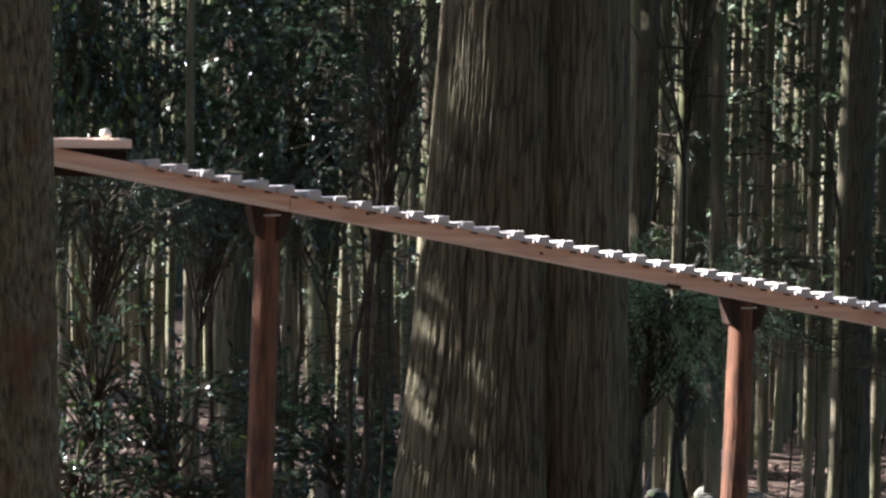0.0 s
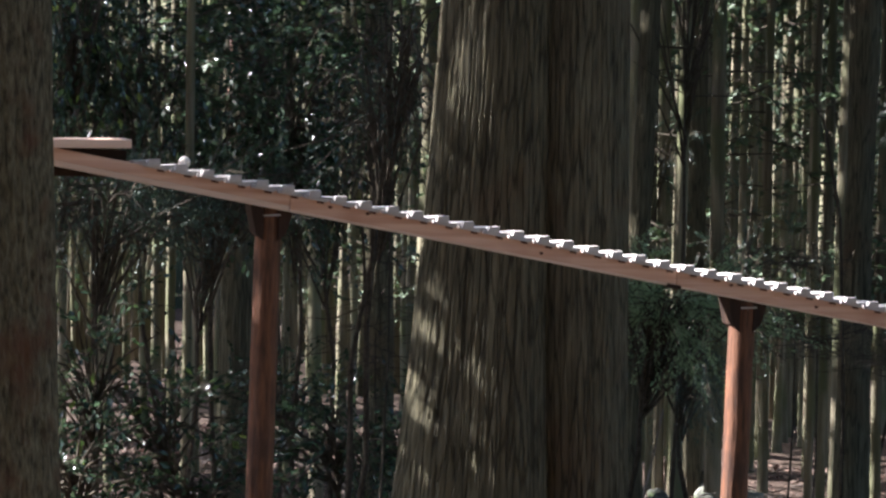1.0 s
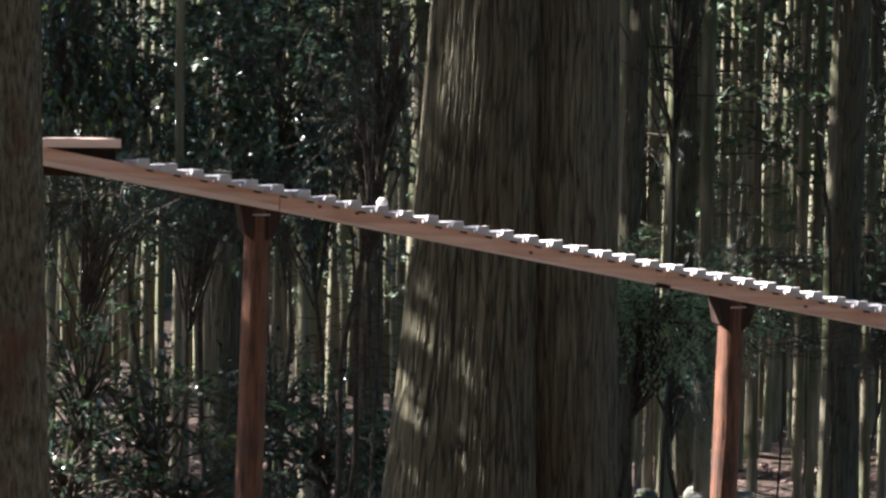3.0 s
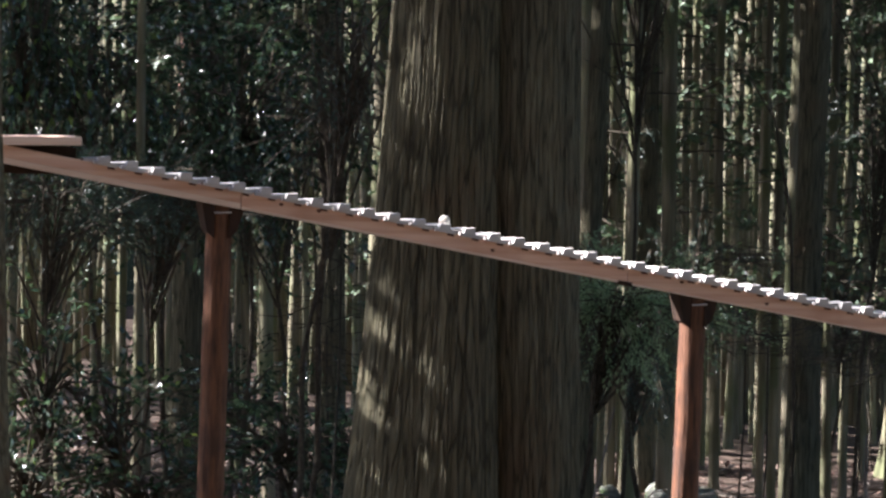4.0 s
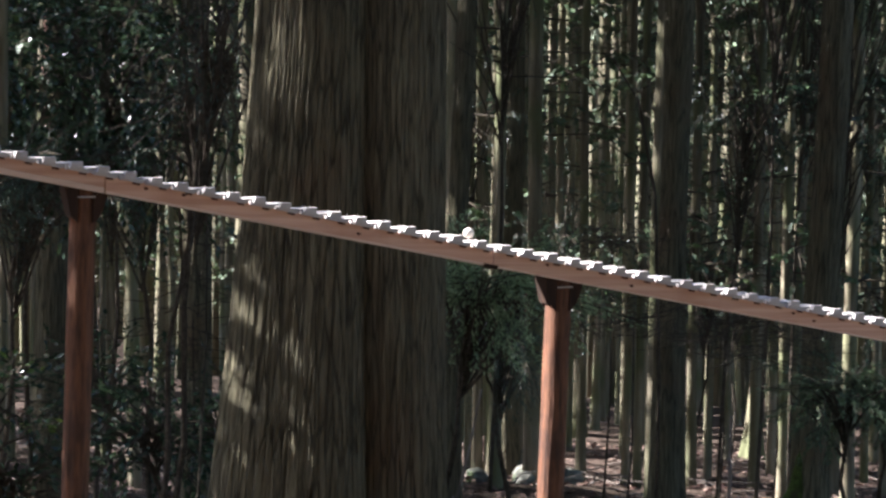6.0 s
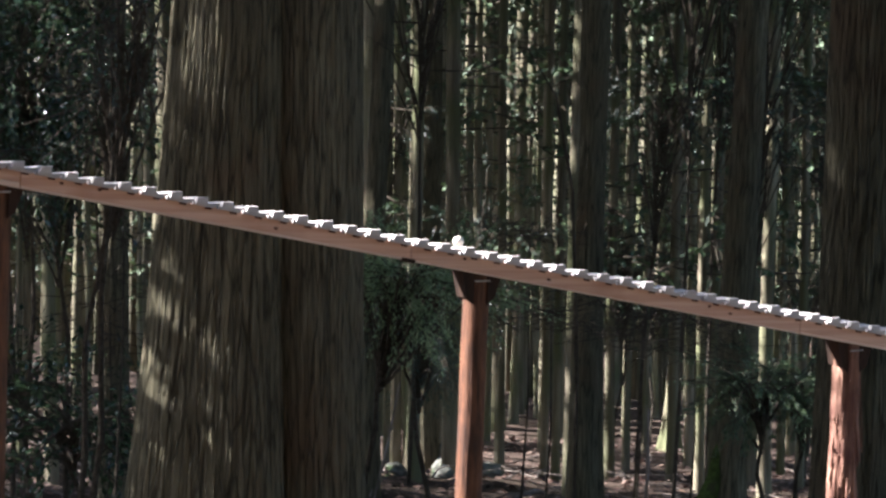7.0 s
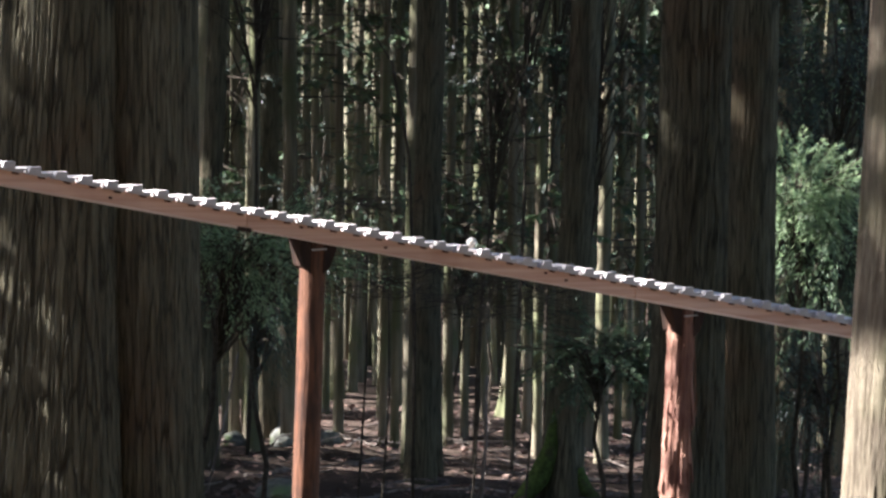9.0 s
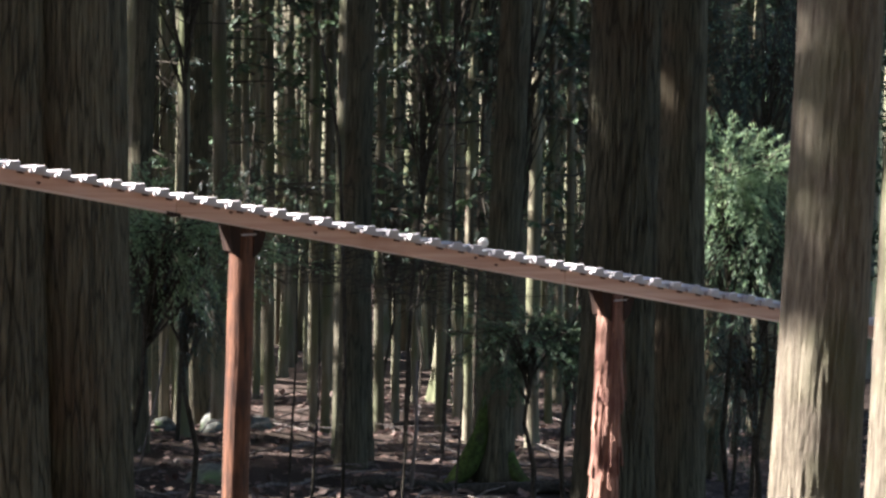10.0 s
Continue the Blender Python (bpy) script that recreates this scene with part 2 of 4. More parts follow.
def leaves(rng, origins, axes, size, width, droop=0.2, jitter=0.8, fold=0.25):
    """One folded leaf of two triangles at each origin, pointing about along its axis."""
    n = len(origins)
    axes = axes + rng.normal(0, jitter, (n, 3)) * 0.6
    axes[:, 2] -= droop
    axes /= np.linalg.norm(axes, axis=1)[:, None]
    up = rng.normal(0, jitter, (n, 3)) * 0.7 + np.array([0, 0, 1.0])
    side = np.cross(axes, up)
    side /= np.linalg.norm(side, axis=1)[:, None] + 1e-9
    nor = np.cross(side, axes)
    L = size * rng.uniform(0.6, 1.25, n)[:, None]
    w = L * width
    v = np.empty((n, 4, 3))
    v[:, 0] = origins
    v[:, 1] = origins + axes * L * 0.5 + side * w + nor * w * fold
    v[:, 2] = origins + axes * L
    v[:, 3] = origins + axes * L * 0.5 - side * w + nor * w * fold
    i = np.arange(n)[:, None] * 4
    faces = np.concatenate([i + [0, 1, 2], i + [0, 2, 3]])
    return v.reshape(-1, 3), faces


def leaf_object(name, rng, origins, axes, size, width, mat, parent, droop=0.2, jitter=0.8, label=""):
    v, fs = leaves(rng, origins, axes, size, width, droop, jitter)
    me = bpy.data.meshes.new(name)
    me.from_pydata(v.tolist(), [], fs.tolist())
    return part_mesh(name, me, mat, parent, label)


def bush(name, centre, spread, twigs, per_twig, leaf, width, mat, label, category, seed, droop=0.2, twig_len=0.35, stem_from=None, bright=0, bright_mat=None, group=""):
    """A small evergreen: stem from the ground, twigs through its crown, and leaves set along each twig."""
    rng = np.random.default_rng(seed)
    cx, cy, cz = centre
    bx, by = stem_from if stem_from else (cx + 0.1, cy + 0.2)
    gz = ground_z(bx, by)
    root = base(name, pose(bx, by, gz))
    tagged(root, label, category, group)
    off = np.array([cx - bx, cy - by, cz - gz])
    pts = [(0, 0, -0.1)] + [tuple(off * q + np.array([0.05 * math.sin(7 * q + seed), 0.05 * math.cos(5 * q), 0])) for q in (0.25, 0.5, 0.75, 1.0)]
    pieces = [tube(pts, [0.02, 0.018, 0.015, 0.010, 0.005], 7)]
    t0 = np.clip(rng.normal(0, 0.5, (twigs, 3)), -1.25, 1.25) * np.array(spread) + off
    out = t0 - off
    out = out / (np.linalg.norm(out, axis=1)[:, None] + 1e-6) + rng.normal(0, 0.55, (twigs, 3))
    out[:, 2] -= droop
    out /= np.linalg.norm(out, axis=1)[:, None]
    for k in range(min(twigs, 40)):
        a, e = t0[k], t0[k] + out[k] * twig_len
        q = off * rng.uniform(0.6, 1.0)
        pieces.append(tube([tuple(q), tuple((q + a) / 2 + np.array([0, 0, 0.03])), tuple(a), tuple(e)], [0.009, 0.007, 0.005, 0.002], 4))
    v, fs = merge(pieces)
    tagged(part_mesh("branching", mesh_of("branching", v, fs), BARK_TWIG, root), kind="stuff")
    u = np.tile(np.linspace(0.0, 1.0, per_twig), twigs)[:, None]
    o = np.repeat(t0, per_twig, 0) + np.repeat(out, per_twig, 0) * u * twig_len
    o[:, 2] -= (u[:, 0] ** 2) * twig_len * 0.35 * droop
    o += rng.normal(0, 0.01, o.shape)
    ax = np.repeat(out, per_twig, 0)
    leaf_object("foliage", rng, o, ax, leaf, width, mat, root, droop * 0.6)
    # some leaves doubled in a brighter colour that stands for direct sun
    if bright:
        pick = rng.choice(len(o), bright, replace=False)
        leaf_object("young_leaves", rng, o[pick] + rng.normal(0, 0.03, (bright, 3)), ax[pick], leaf * 1.1, width, bright_mat, root, droop * 0.6, label="bright yellow-green leaves with the sunlight in their colour")
    return root


# ---- ground and distance ----


def build_ground():
    xs = np.concatenate([np.linspace(-900, -40, 14), np.linspace(-36, -9, 14), np.linspace(-8, 16, 100), np.linspace(17, 50, 18), np.linspace(60, 900, 14)])
    ys = np.concatenate([np.linspace(-900, -40, 12), np.linspace(-30, 6, 12), np.linspace(6.5, 40, 140), np.linspace(41, 110, 36), np.linspace(130, 1500, 14)])
    verts = [(x, y, ground_z(x, y) + (0.03 * noise.noise(Vector((x * 3, y * 3, 7))) if abs(x - 4) < 14 and 6 < y < 42 else 0)) for y in ys for x in xs]
    n = len(xs)
    faces = [(j * n + i, j * n + i + 1, (j + 1) * n + i + 1, (j + 1) * n + i) for j in range(len(ys) - 1) for i in range(n - 1)]
    g = part_mesh("ground", mesh_of("ground", verts, faces), LITTER, smooth=True)
    tagged(g, "sloping forest floor covered with brown leaf litter", "ground", kind="structure")
    # the wooded slope far behind the last trunks
    verts, faces = [], []
    for j, h in enumerate((-14, 2, 12, 22, 34)):
        for i in range(41):
            a = radians(-75 + 150 * i / 40)
            d = 95 + 6 * j + 6 * noise.noise(Vector((i * 0.6, j, 0)))
            verts.append((d * math.sin(a), d * math.cos(a), h + 2.0 * noise.noise(Vector((i * 0.8, j * 2.0, 5)))))
    for j in range(4):
        for i in range(40):
            faces.append((j * 41 + i, j * 41 + i + 1, (j + 1) * 41 + i + 1, (j + 1) * 41 + i))
    # unseen wooded wall added behind the camera to dim light from there
    o = len(verts)
    for j, h in enumerate((-3, 6, 14, 21)):
        for i in range(25):
            a = radians(95 + 170 * i / 24)
            d = 19 + 1.5 * j + 2.5 * noise.noise(Vector((i * 0.9, j, 4)))
            verts.append((d * math.sin(a), d * math.cos(a), h + 2.5 * noise.noise(Vector((i * 1.1, j * 2.0, 8)))))
    for j in range(3):
        for i in range(24):
            faces.append((o + j * 25 + i, o + j * 25 + i + 1, o + (j + 1) * 25 + i + 1, o + (j + 1) * 25 + i))
    w = part_mesh("backdrop", mesh_of("backdrop", verts, faces), FAR_WOODS, smooth=True)
    tagged(w, "dark wooded hillside closing the distance", "backdrop", kind="structure")


def build_litter():
    rng = np.random.default_rng(5)
    n = 16000
    xy = np.stack([rng.uniform(-5, 13, n), rng.uniform(11, 34, n)], 1)
    o = np.array([(x, y, ground_z(x, y) + 0.025) for x, y in xy])
    ob = leaf_object("leaf_litter", rng, o, rng.normal(0, 1, (n, 3)) * [1, 1, 0.15], 0.09, 0.3, LEAF_DEAD, None, 0.0, 0.35)
    tagged(ob, "fallen brown leaves scattered on the ground", "leaf litter", kind="stuff")
    pieces = []
    for k in range(520):
        x, y, a, L = rng.uniform(-4, 12), rng.uniform(12, 30), rng.uniform(0, math.pi), rng.uniform(0.2, 0.9)
        z = ground_z(x, y) + 0.03
        p, q = (x, y, z), (x + L * math.cos(a), y + L * math.sin(a), ground_z(x + L * math.cos(a), y + L * math.sin(a)) + rng.uniform(0.02, 0.14))
        m = tuple((p[i] + q[i]) / 2 + rng.normal(0, 0.03) for i in range(2)) + ((p[2] + q[2]) / 2 + 0.02,)
        pieces.append(tube([p, m, q], [0.009, 0.008, 0.004], 5))
    v, fs = merge(pieces)
    ob = part_mesh("fallen_twigs", mesh_of("fallen_twigs", v, fs), DEADWOOD)
    tagged(ob, "dry grey twigs lying on the forest floor", "twigs", kind="stuff")


build_ground()
build_litter()

# ---- the sloping track of wooden keys ----
FOOT, AXIS = 8.5654, -16.75          # the track's plane: its distance from the camera's foot, and its bearing
KEY_STEP, KEY_FIRST = 0.10, 1.523    # along the track, in its own x
SLOPE, TOP0 = -0.17045, 2.2438       # underside of the track: TOP0 + SLOPE * s


def track_pose(s=0.0, back=0.0, z=0.0):
    return pose(FOOT * math.sin(radians(AXIS)), FOOT * math.cos(radians(AXIS)), 0, 0, 0, -AXIS) @ pose(s, back, z)


def under(s):
    return TOP0 + SLOPE * s


def build_track():
    track = base("key_track", track_pose())
    tagged(track, "long sloping wooden track carrying pale wooden sound keys", "xylophone track")
    rng = random.Random(4)
    cuts = (0.55, 2.013, 3.56, 5.34, 7.35)
    for i, (a, b) in enumerate(zip(cuts, cuts[1:])):
        strip = (0.022, 0.010, 0.006, 0.010)[i]
        bm = bmesh.new()
        n = 12
        vs = []
        for k in range(n + 1):
            s = a + 0.0015 + (b - a - 0.003) * k / n
            w = 0.0012 * noise.noise(Vector((s * 2, i, 0)))
            vs.append([bm.verts.new(c) for c in ((s, 0.02 + w, under(s) + strip), (s, 0.14, under(s) + strip), (s, 0.14, under(s) + 0.066), (s, 0.02 + w, under(s) + 0.066))])
        for p, q in zip(vs, vs[1:]):
            for k in range(4):
                bm.faces.new((p[k], p[(k + 1) % 4], q[(k + 1) % 4], q[k]))
        bm.faces.new(vs[0][::-1])
        bm.faces.new(vs[-1])
        bmesh.ops.recalc_face_normals(bm, faces=bm.faces)
        bmesh.ops.bevel(bm, geom=[e for e in bm.edges if abs((e.verts[0].co - e.verts[1].co).x) > 0.05], offset=0.0012, segments=1, affect="EDGES")
        part("rail_board", bm, WOOD_RAIL, track)
        bm = bmesh.new()
        box(bm, (a + 0.002, 0.0205, TOP0), (b - 0.002, 0.138, TOP0 + strip - 0.0005), 0.0012, SLOPE)
        part("bottom_strip", bm, WOOD_STRIP, track, "paler strip along the underside")
    key_bm = bmesh.new()
    # a raised stop at the front of each key, beside its longer striking face
    box(key_bm, (-0.046, 0, -0.022), (0, 0.027, 0.004), 0.0015)
    for v in key_bm.verts:
        if v.co.x < -0.03:
            v.co.x += 0.35 * (v.co.z + 0.011)
    box(key_bm, (-0.092, 0.0275, -0.022), (-0.001, 0.125, -0.0015), 0.0015)
    key = bpy.data.meshes.new("key")
    key_bm.to_mesh(key)
    bm = bmesh.new()
    box(bm, (-0.06, 0.004, -0.013), (0.026, 0.12, 0), 0.001, SLOPE)
    bearer = bpy.data.meshes.new("bearer")
    bm.to_mesh(bearer)
    # dark sliver in place of the shadow line beneath each bearer
    bm = bmesh.new()
    box(bm, (-0.008, 0.012, -0.004), (0.018, 0.05, 0.004), 0.001, SLOPE)
    pad = bpy.data.meshes.new("pad")
    bm.to_mesh(pad)
    for i in range(57):
        s = KEY_FIRST + KEY_STEP * i
        k = part_mesh("key", key, WOOD_KEY, track)
        k.matrix_basis = pose(s + rng.uniform(-0.002, 0.002), rng.uniform(-0.004, 0.004), under(s) + 0.097 + rng.uniform(-0.002, 0.002), rng.uniform(-0.5, 0.5), rng.uniform(-3.6, -1.6), rng.uniform(-1.2, 1.2))
        p = part_mesh("key_bearer", bearer, WOOD_KEY, track)
        p.matrix_basis = pose(s, 0, under(s) + 0.0745)
        q = part_mesh("pad", pad, KNOT_AND_SHADE, track, "small dark sliver standing for the shadow under a key")
        q.matrix_basis = pose(s, 0, under(s) + 0.0575)
    for s, h in ((2.166, 0.047), (2.31, 0.05), (3.0, 0.03), (3.79, 0.05), (4.16, 0.03), (4.9, 0.045), (5.0, 0.03)):
        v, fs = [], []
        for k in range(10):
            a = 2 * math.pi * k / 10
            v.append((0.009 * math.cos(a) * (1 + 0.2 * math.sin(3 * a)), -0.0012, 0.006 * math.sin(a)))
        v += [(x, 0.02, z) for x, _, z in v]
        fs = [tuple(range(10))] + [(k, (k + 1) % 10, 10 + (k + 1) % 10, 10 + k) for k in range(10)]
        kn = part_mesh("knot", mesh_of("knot", v, fs), KNOT_AND_SHADE, track)
        kn.matrix_basis = pose(s, 0.0205, under(s) + h, 0, 9.7, 0)
    # joint plate between two boards
    bm = bmesh.new()
    box(bm, (-0.03, 0, -0.012), (0.03, 0.01, 0.004), 0.001)
    jp = part("joint_block", bm, WOOD_DARK, track, "small dark block under a joint of the boards")
    jp.matrix_basis = pose(3.55, 0.0165, under(3.55) + 0.006, 0, 9.7, 0)
    # level board at the upper end
    start = base("start_board", track_pose(1.02, 0.0, 2.112))
    tagged(start, "pale level starting board on a dark wooden block", "board")
    bm = bmesh.new()
    # a trough: two lips and a lower floor between them
    prof = [(0.0, 0.0), (0.16, 0.0), (0.16, 0.031), (0.125, 0.031), (0.118, 0.012), (0.042, 0.012), (0.035, 0.031), (0.0, 0.031)]
    ends = [[bm.verts.new((x, y, z)) for y, z in prof] for x in (-0.10, 0.398)]
    for k in range(8):
        bm.faces.new((ends[0][k], ends[1][k], ends[1][(k + 1) % 8], ends[0][(k + 1) % 8]))
    bm.faces.new(ends[0])
    bm.faces.new(ends[1][::-1])
    bmesh.ops.recalc_face_normals(bm, faces=bm.faces)
    bmesh.ops.bevel(bm, geom=list(bm.edges), offset=0.0015, segments=1, affect="EDGES")
    part("plank", bm, WOOD_STRIP, start, "pale grooved plank").matrix_basis = pose(0, 0, 0, 0, -1.25, 0)
    # block whose dark colour carries the shade under the plank
    bm = bmesh.new()
    box(bm, (0.05, 0.06, -0.10), (0.39, 0.14, -0.001), 0.003)
    part("support_block", bm, WOOD_DARK, start, "dark shaded wooden block")


build_track()


def build_post(s, top, radius, mat, label, rough, seed, torn=False, lean=0.0):
    p = track_pose(s, 0.08, 0).translation
    gz = ground_z(p.x, p.y)
    post = base("support_post", pose(p.x, p.y, gz, 0, 0, -AXIS))
    tagged(post, label, "post", "posts under the track")
    h = top - gz
    me = trunk_mesh(radius, h, 56, h, 0.035, 0.05, rough, seed, lean=(lean, 0), taper=0.02, freq=20.0, crook=0.012)
    part_mesh("log", me, mat, post, smooth=True)
    for side in (-1, 1):
        bm = bmesh.new()
        x0, x1 = side * (radius * 0.55), side * (radius + 0.028)
        dz = SLOPE * (x1 - 0)
        prof = [(x0, h - 0.12), (side * (radius + 0.006), h - 0.095), (x1, h + dz - 0.012), (x1, h + dz + 0.0), (x0, h + SLOPE * x0)]
        a = [bm.verts.new((x + lean * h, -0.052, z)) for x, z in prof]
        b = [bm.verts.new((x + lean * h, 0.052, z)) for x, z in prof]
        bm.faces.new(a)
        bm.faces.new(b[::-1])
        for k in range(5):
            bm.faces.new((a[k], b[k], b[(k + 1) % 5], a[(k + 1) % 5]))
        bmesh.ops.recalc_face_normals(bm, faces=bm.faces)
        part("brace", bm, WOOD_DARK, post, "dark wedge-shaped wooden brace")
    v, fs = tube([(-0.032 + lean * h, -radius - 0.012, h - 0.026), (0.032 + lean * h, -radius - 0.012, h - 0.023)], [0.0035, 0.0035], 6)
    part_mesh("fixing_pin", mesh_of("fixing_pin", v, fs), STEEL, post, "dull steel pin")
    if torn:
        rng = random.Random(seed)
        pieces = []
        for k in range(130):
            a, z, L = rng.triangular(math.pi * 0.9, math.pi * 2.0, math.pi * 1.2), rng.uniform(0.3, h - 0.12), rng.uniform(0.05, 0.3)
            r0, out = radius * 0.99, rng.uniform(0.003, 0.026)
            w = rng.uniform(0.003, 0.012)
            c, sn = math.cos(a), math.sin(a)
            tx, ty = -sn * w, c * w
            vs = []
            for q, o in ((0, 0.0), (0.5, out * 0.5), (1, out)):
                rr = r0 + o
                x, y, zz = rr * c, rr * sn, z - L * q
                vs += [(x - tx, y - ty, zz), (x + tx, y + ty, zz + 0.01), (x + tx * 0.7 + c * 0.005, y + ty * 0.7 + sn * 0.005, zz), (x - tx * 0.7 + c * 0.005, y - ty * 0.7 + sn * 0.005, zz)]
            fs = [(i * 4 + k2, i * 4 + (k2 + 1) % 4, (i + 1) * 4 + (k2 + 1) % 4, (i + 1) * 4 + k2) for i in range(2) for k2 in range(4)] + [(8, 9, 10, 11), (3, 2, 1, 0)]
            pieces.append((vs, fs))
        v, fs = merge(pieces)
        tagged(part_mesh("peeling_bark", mesh_of("peeling_bark", v, fs), LOG_ROUGH, post, "torn strips of reddish bark"), kind="stuff")


build_post(0.80, under(0.80), 0.05, LOG_RED, "smooth peeled reddish log under the high end of the track", 0.001, 3)
build_post(1.946, under(1.946), 0.050, LOG_RED, "smooth peeled reddish log post in the shade", 0.0015, 11)
build_post(3.868, under(3.868), 0.0525, LOG_RED, "smooth peeled reddish log post with one sunlit flank", 0.0015, 21)
build_post(5.62, under(5.62), 0.055, LOG_ROUGH, "rough log post with torn reddish bark", 0.009, 31, torn=True)
build_post(7.25, under(7.25), 0.05, LOG_RED, "smooth peeled reddish log under the low end of the track", 0.001, 41)


def build_ball():
    bm = bmesh.new()
    bmesh.ops.create_uvsphere(bm, u_segments=32, v_segments=20, radius=0.0215)
    ball = part("wooden_ball", bm, WOOD_BALL, None, smooth=True)
    tagged(ball, "small pale turned wooden ball rolling down the keys", "ball")
    return ball


ball = build_ball()

# ---- tall trees ----
CROWNS = []


def crown_mesh(seed, low, high, reach, sprays):
    """Drooping sprays of needles on limbs, from low to high up a trunk."""
    rng = np.random.default_rng(seed)
    z = rng.uniform(low, high, sprays)
    a = rng.uniform(0, 2 * math.pi, sprays)
    r = reach * (1 - 0.75 * (z - low) / (high - low)) * np.sqrt(rng.uniform(0.03, 1, sprays))
    c = np.stack([np.cos(a) * r, np.sin(a) * r, z - r * 0.25], 1)
    o = np.repeat(c, 7, 0) + rng.normal(0, 0.2, (sprays * 7, 3))
    ax = np.repeat(np.stack([np.cos(a), np.sin(a), np.full(sprays, -0.3)], 1), 7, 0)
    v, fs = leaves(rng, o, ax, 0.42, 0.22, 0.3, 0.8)
    me = bpy.data.meshes.new("crown")
    me.from_pydata(v.tolist(), [], fs.tolist())
    me.materials.append(NEEDLE_TOP)
    return me


def limb_mesh(seed, low, high, reach, n=22):
    rng = random.Random(seed)
    pieces = []
    for k in range(n):
        z, a = low + (high - low) * k / n, rng.uniform(0, 6.28)
        L = reach * (1 - 0.7 * k / n)
        pieces.append(tube([(0, 0, z), (0.5 * L * math.cos(a), 0.5 * L * math.sin(a), z + 0.1), (L * math.cos(a), L * math.sin(a), z - 0.15 * L)], [0.03, 0.02, 0.006], 4))
    v, fs = merge(pieces)
    me = mesh_of("limb_whorl", v, fs)
    me.materials.append(BARK_TWIG)
    return me


for k in range(4):
    CROWNS.append((crown_mesh(60 + k, 8.0 + 0.6 * k, 16.0 + k, 2.0 + 0.15 * k, 330), limb_mesh(70 + k, 8.0 + 0.6 * k, 15.5 + k, 2.0)))


def ragged_limbs(seed, low, high, n, sprays):
    """Thin half-dead limbs on the lower stem with fine twigs, and a few sprays that still are green."""
    rng = random.Random(seed)
    pieces, tips, axes = [], [], []
    for k in range(n):
        z, a, L = rng.uniform(low, high), rng.uniform(0, 6.28), rng.uniform(0.35, 1.25)
        c, s = math.cos(a), math.sin(a)
        p = [(0, 0, z), (0.5 * L * c, 0.5 * L * s, z + rng.uniform(-0.05, 0.12)), (L * c, L * s, z - rng.uniform(0.0, 0.35) * L)]
        pieces.append(tube(p, [0.011, 0.007, 0.003], 4))
        for q in range(9):
            m = Vector(p[1]).lerp(Vector(p[2]), rng.uniform(-0.6, 1.0))
            e = m + Vector((c * 0.12 + rng.uniform(-0.22, 0.22), s * 0.12 + rng.uniform(-0.22, 0.22), rng.uniform(-0.16, 0.06)))
            pieces.append(tube([m, e], [0.0045, 0.0015], 3))
            if rng.random() < sprays:
                for w in range(7):
                    tips.append(m.lerp(e, w / 6))
                    axes.append((e - m).normalized())
    v, fs = merge(pieces)
    twigs = mesh_of("limb_whorl", v, fs)
    twigs.materials.append(BARK_TWIG)
    v, fs = leaves(np.random.default_rng(seed), np.array([tuple(t) for t in tips]), np.array([tuple(t) for t in axes]), 0.11, 0.24, 0.3, 0.8)
    green = bpy.data.meshes.new("needle_spray")
    green.from_pydata(v.tolist(), [], fs.tolist())
    green.materials.append(NEEDLE_TOP)
    return twigs, green


RAGGED = [ragged_limbs(301, 2.0, 9.5, 26, 0.4), ragged_limbs(302, 2.6, 9.0, 22, 0.5), ragged_limbs(303, 1.6, 9.5, 26, 0.2)]


def dress(tree, k, turn):
    """Hang ragged lower limbs on a tree."""
    for me, name in zip(RAGGED[k % 3], ("limb_whorl", "needle_spray")):
        ob = part_mesh(name, me, None, tree)
        ob.matrix_basis = pose(0, 0, 0, 0, 0, turn)
        tagged(ob, kind="stuff")


TUFT = (crown_mesh(66, 13.5, 17.2, 0.9, 70), limb_mesh(76, 13.5, 17.0, 0.9, 10))


def tall_tree(x, y, r, lean, mat, label, segs=40, fine_to=5.0, step=0.08, flare=0.35, ridge=0.006, seed=1, height=17.0, crown=0, crook=0.02, freq=14.0, lobes=5, group="standing cedars", flare_h=0.45):
    gz = ground_z(x, y)
    root = base("cedar_tree", pose(x, y, gz))
    tagged(root, label, "tree", group)
    part_mesh("trunk", trunk_mesh(r, height, segs, fine_to, step, flare, ridge, seed, lean, 0.022, lobes, freq, crook, flare_h), mat, root, smooth=True)
    pair = CROWNS[crown % 4] if crown is not None else TUFT
    c = part_mesh("crown", pair[0], None, root)
    l = tagged(part_mesh("limb_whorl", pair[1], None, root), kind="stuff")
    c.matrix_basis = l.matrix_basis = pose(lean[0] * 10, lean[1] * 10, min(0.0, height - 17), 0, 0, seed * 67)
    return root


# the near and middle trees, with what each one shows
tall_tree(-1.14, 6.40, 0.190, (-0.040, -0.008), BARK_MOSSY, "mossy brown cedar trunk close before the track", 180, 4.6, 0.025, 0.15, 0.005, 2, crown=None, freq=16)
tall_tree(0.215, 11.00, 0.265, (0.012, 0.0), BARK_OLD, "massive old cedar trunk with deeply furrowed bark", 420, 4.4, 0.03, 0.95, 0.0045, 4, height=20, crown=0, freq=24, crook=0.008, lobes=4, flare_h=1.7)
tall_tree(0.688, 11.03, 0.250, (-0.026, 0.002), BARK_OLD, "dark furrowed cedar trunk growing against a larger one", 190, 4.4, 0.035, 0.2, 0.005, 7, crown=1)
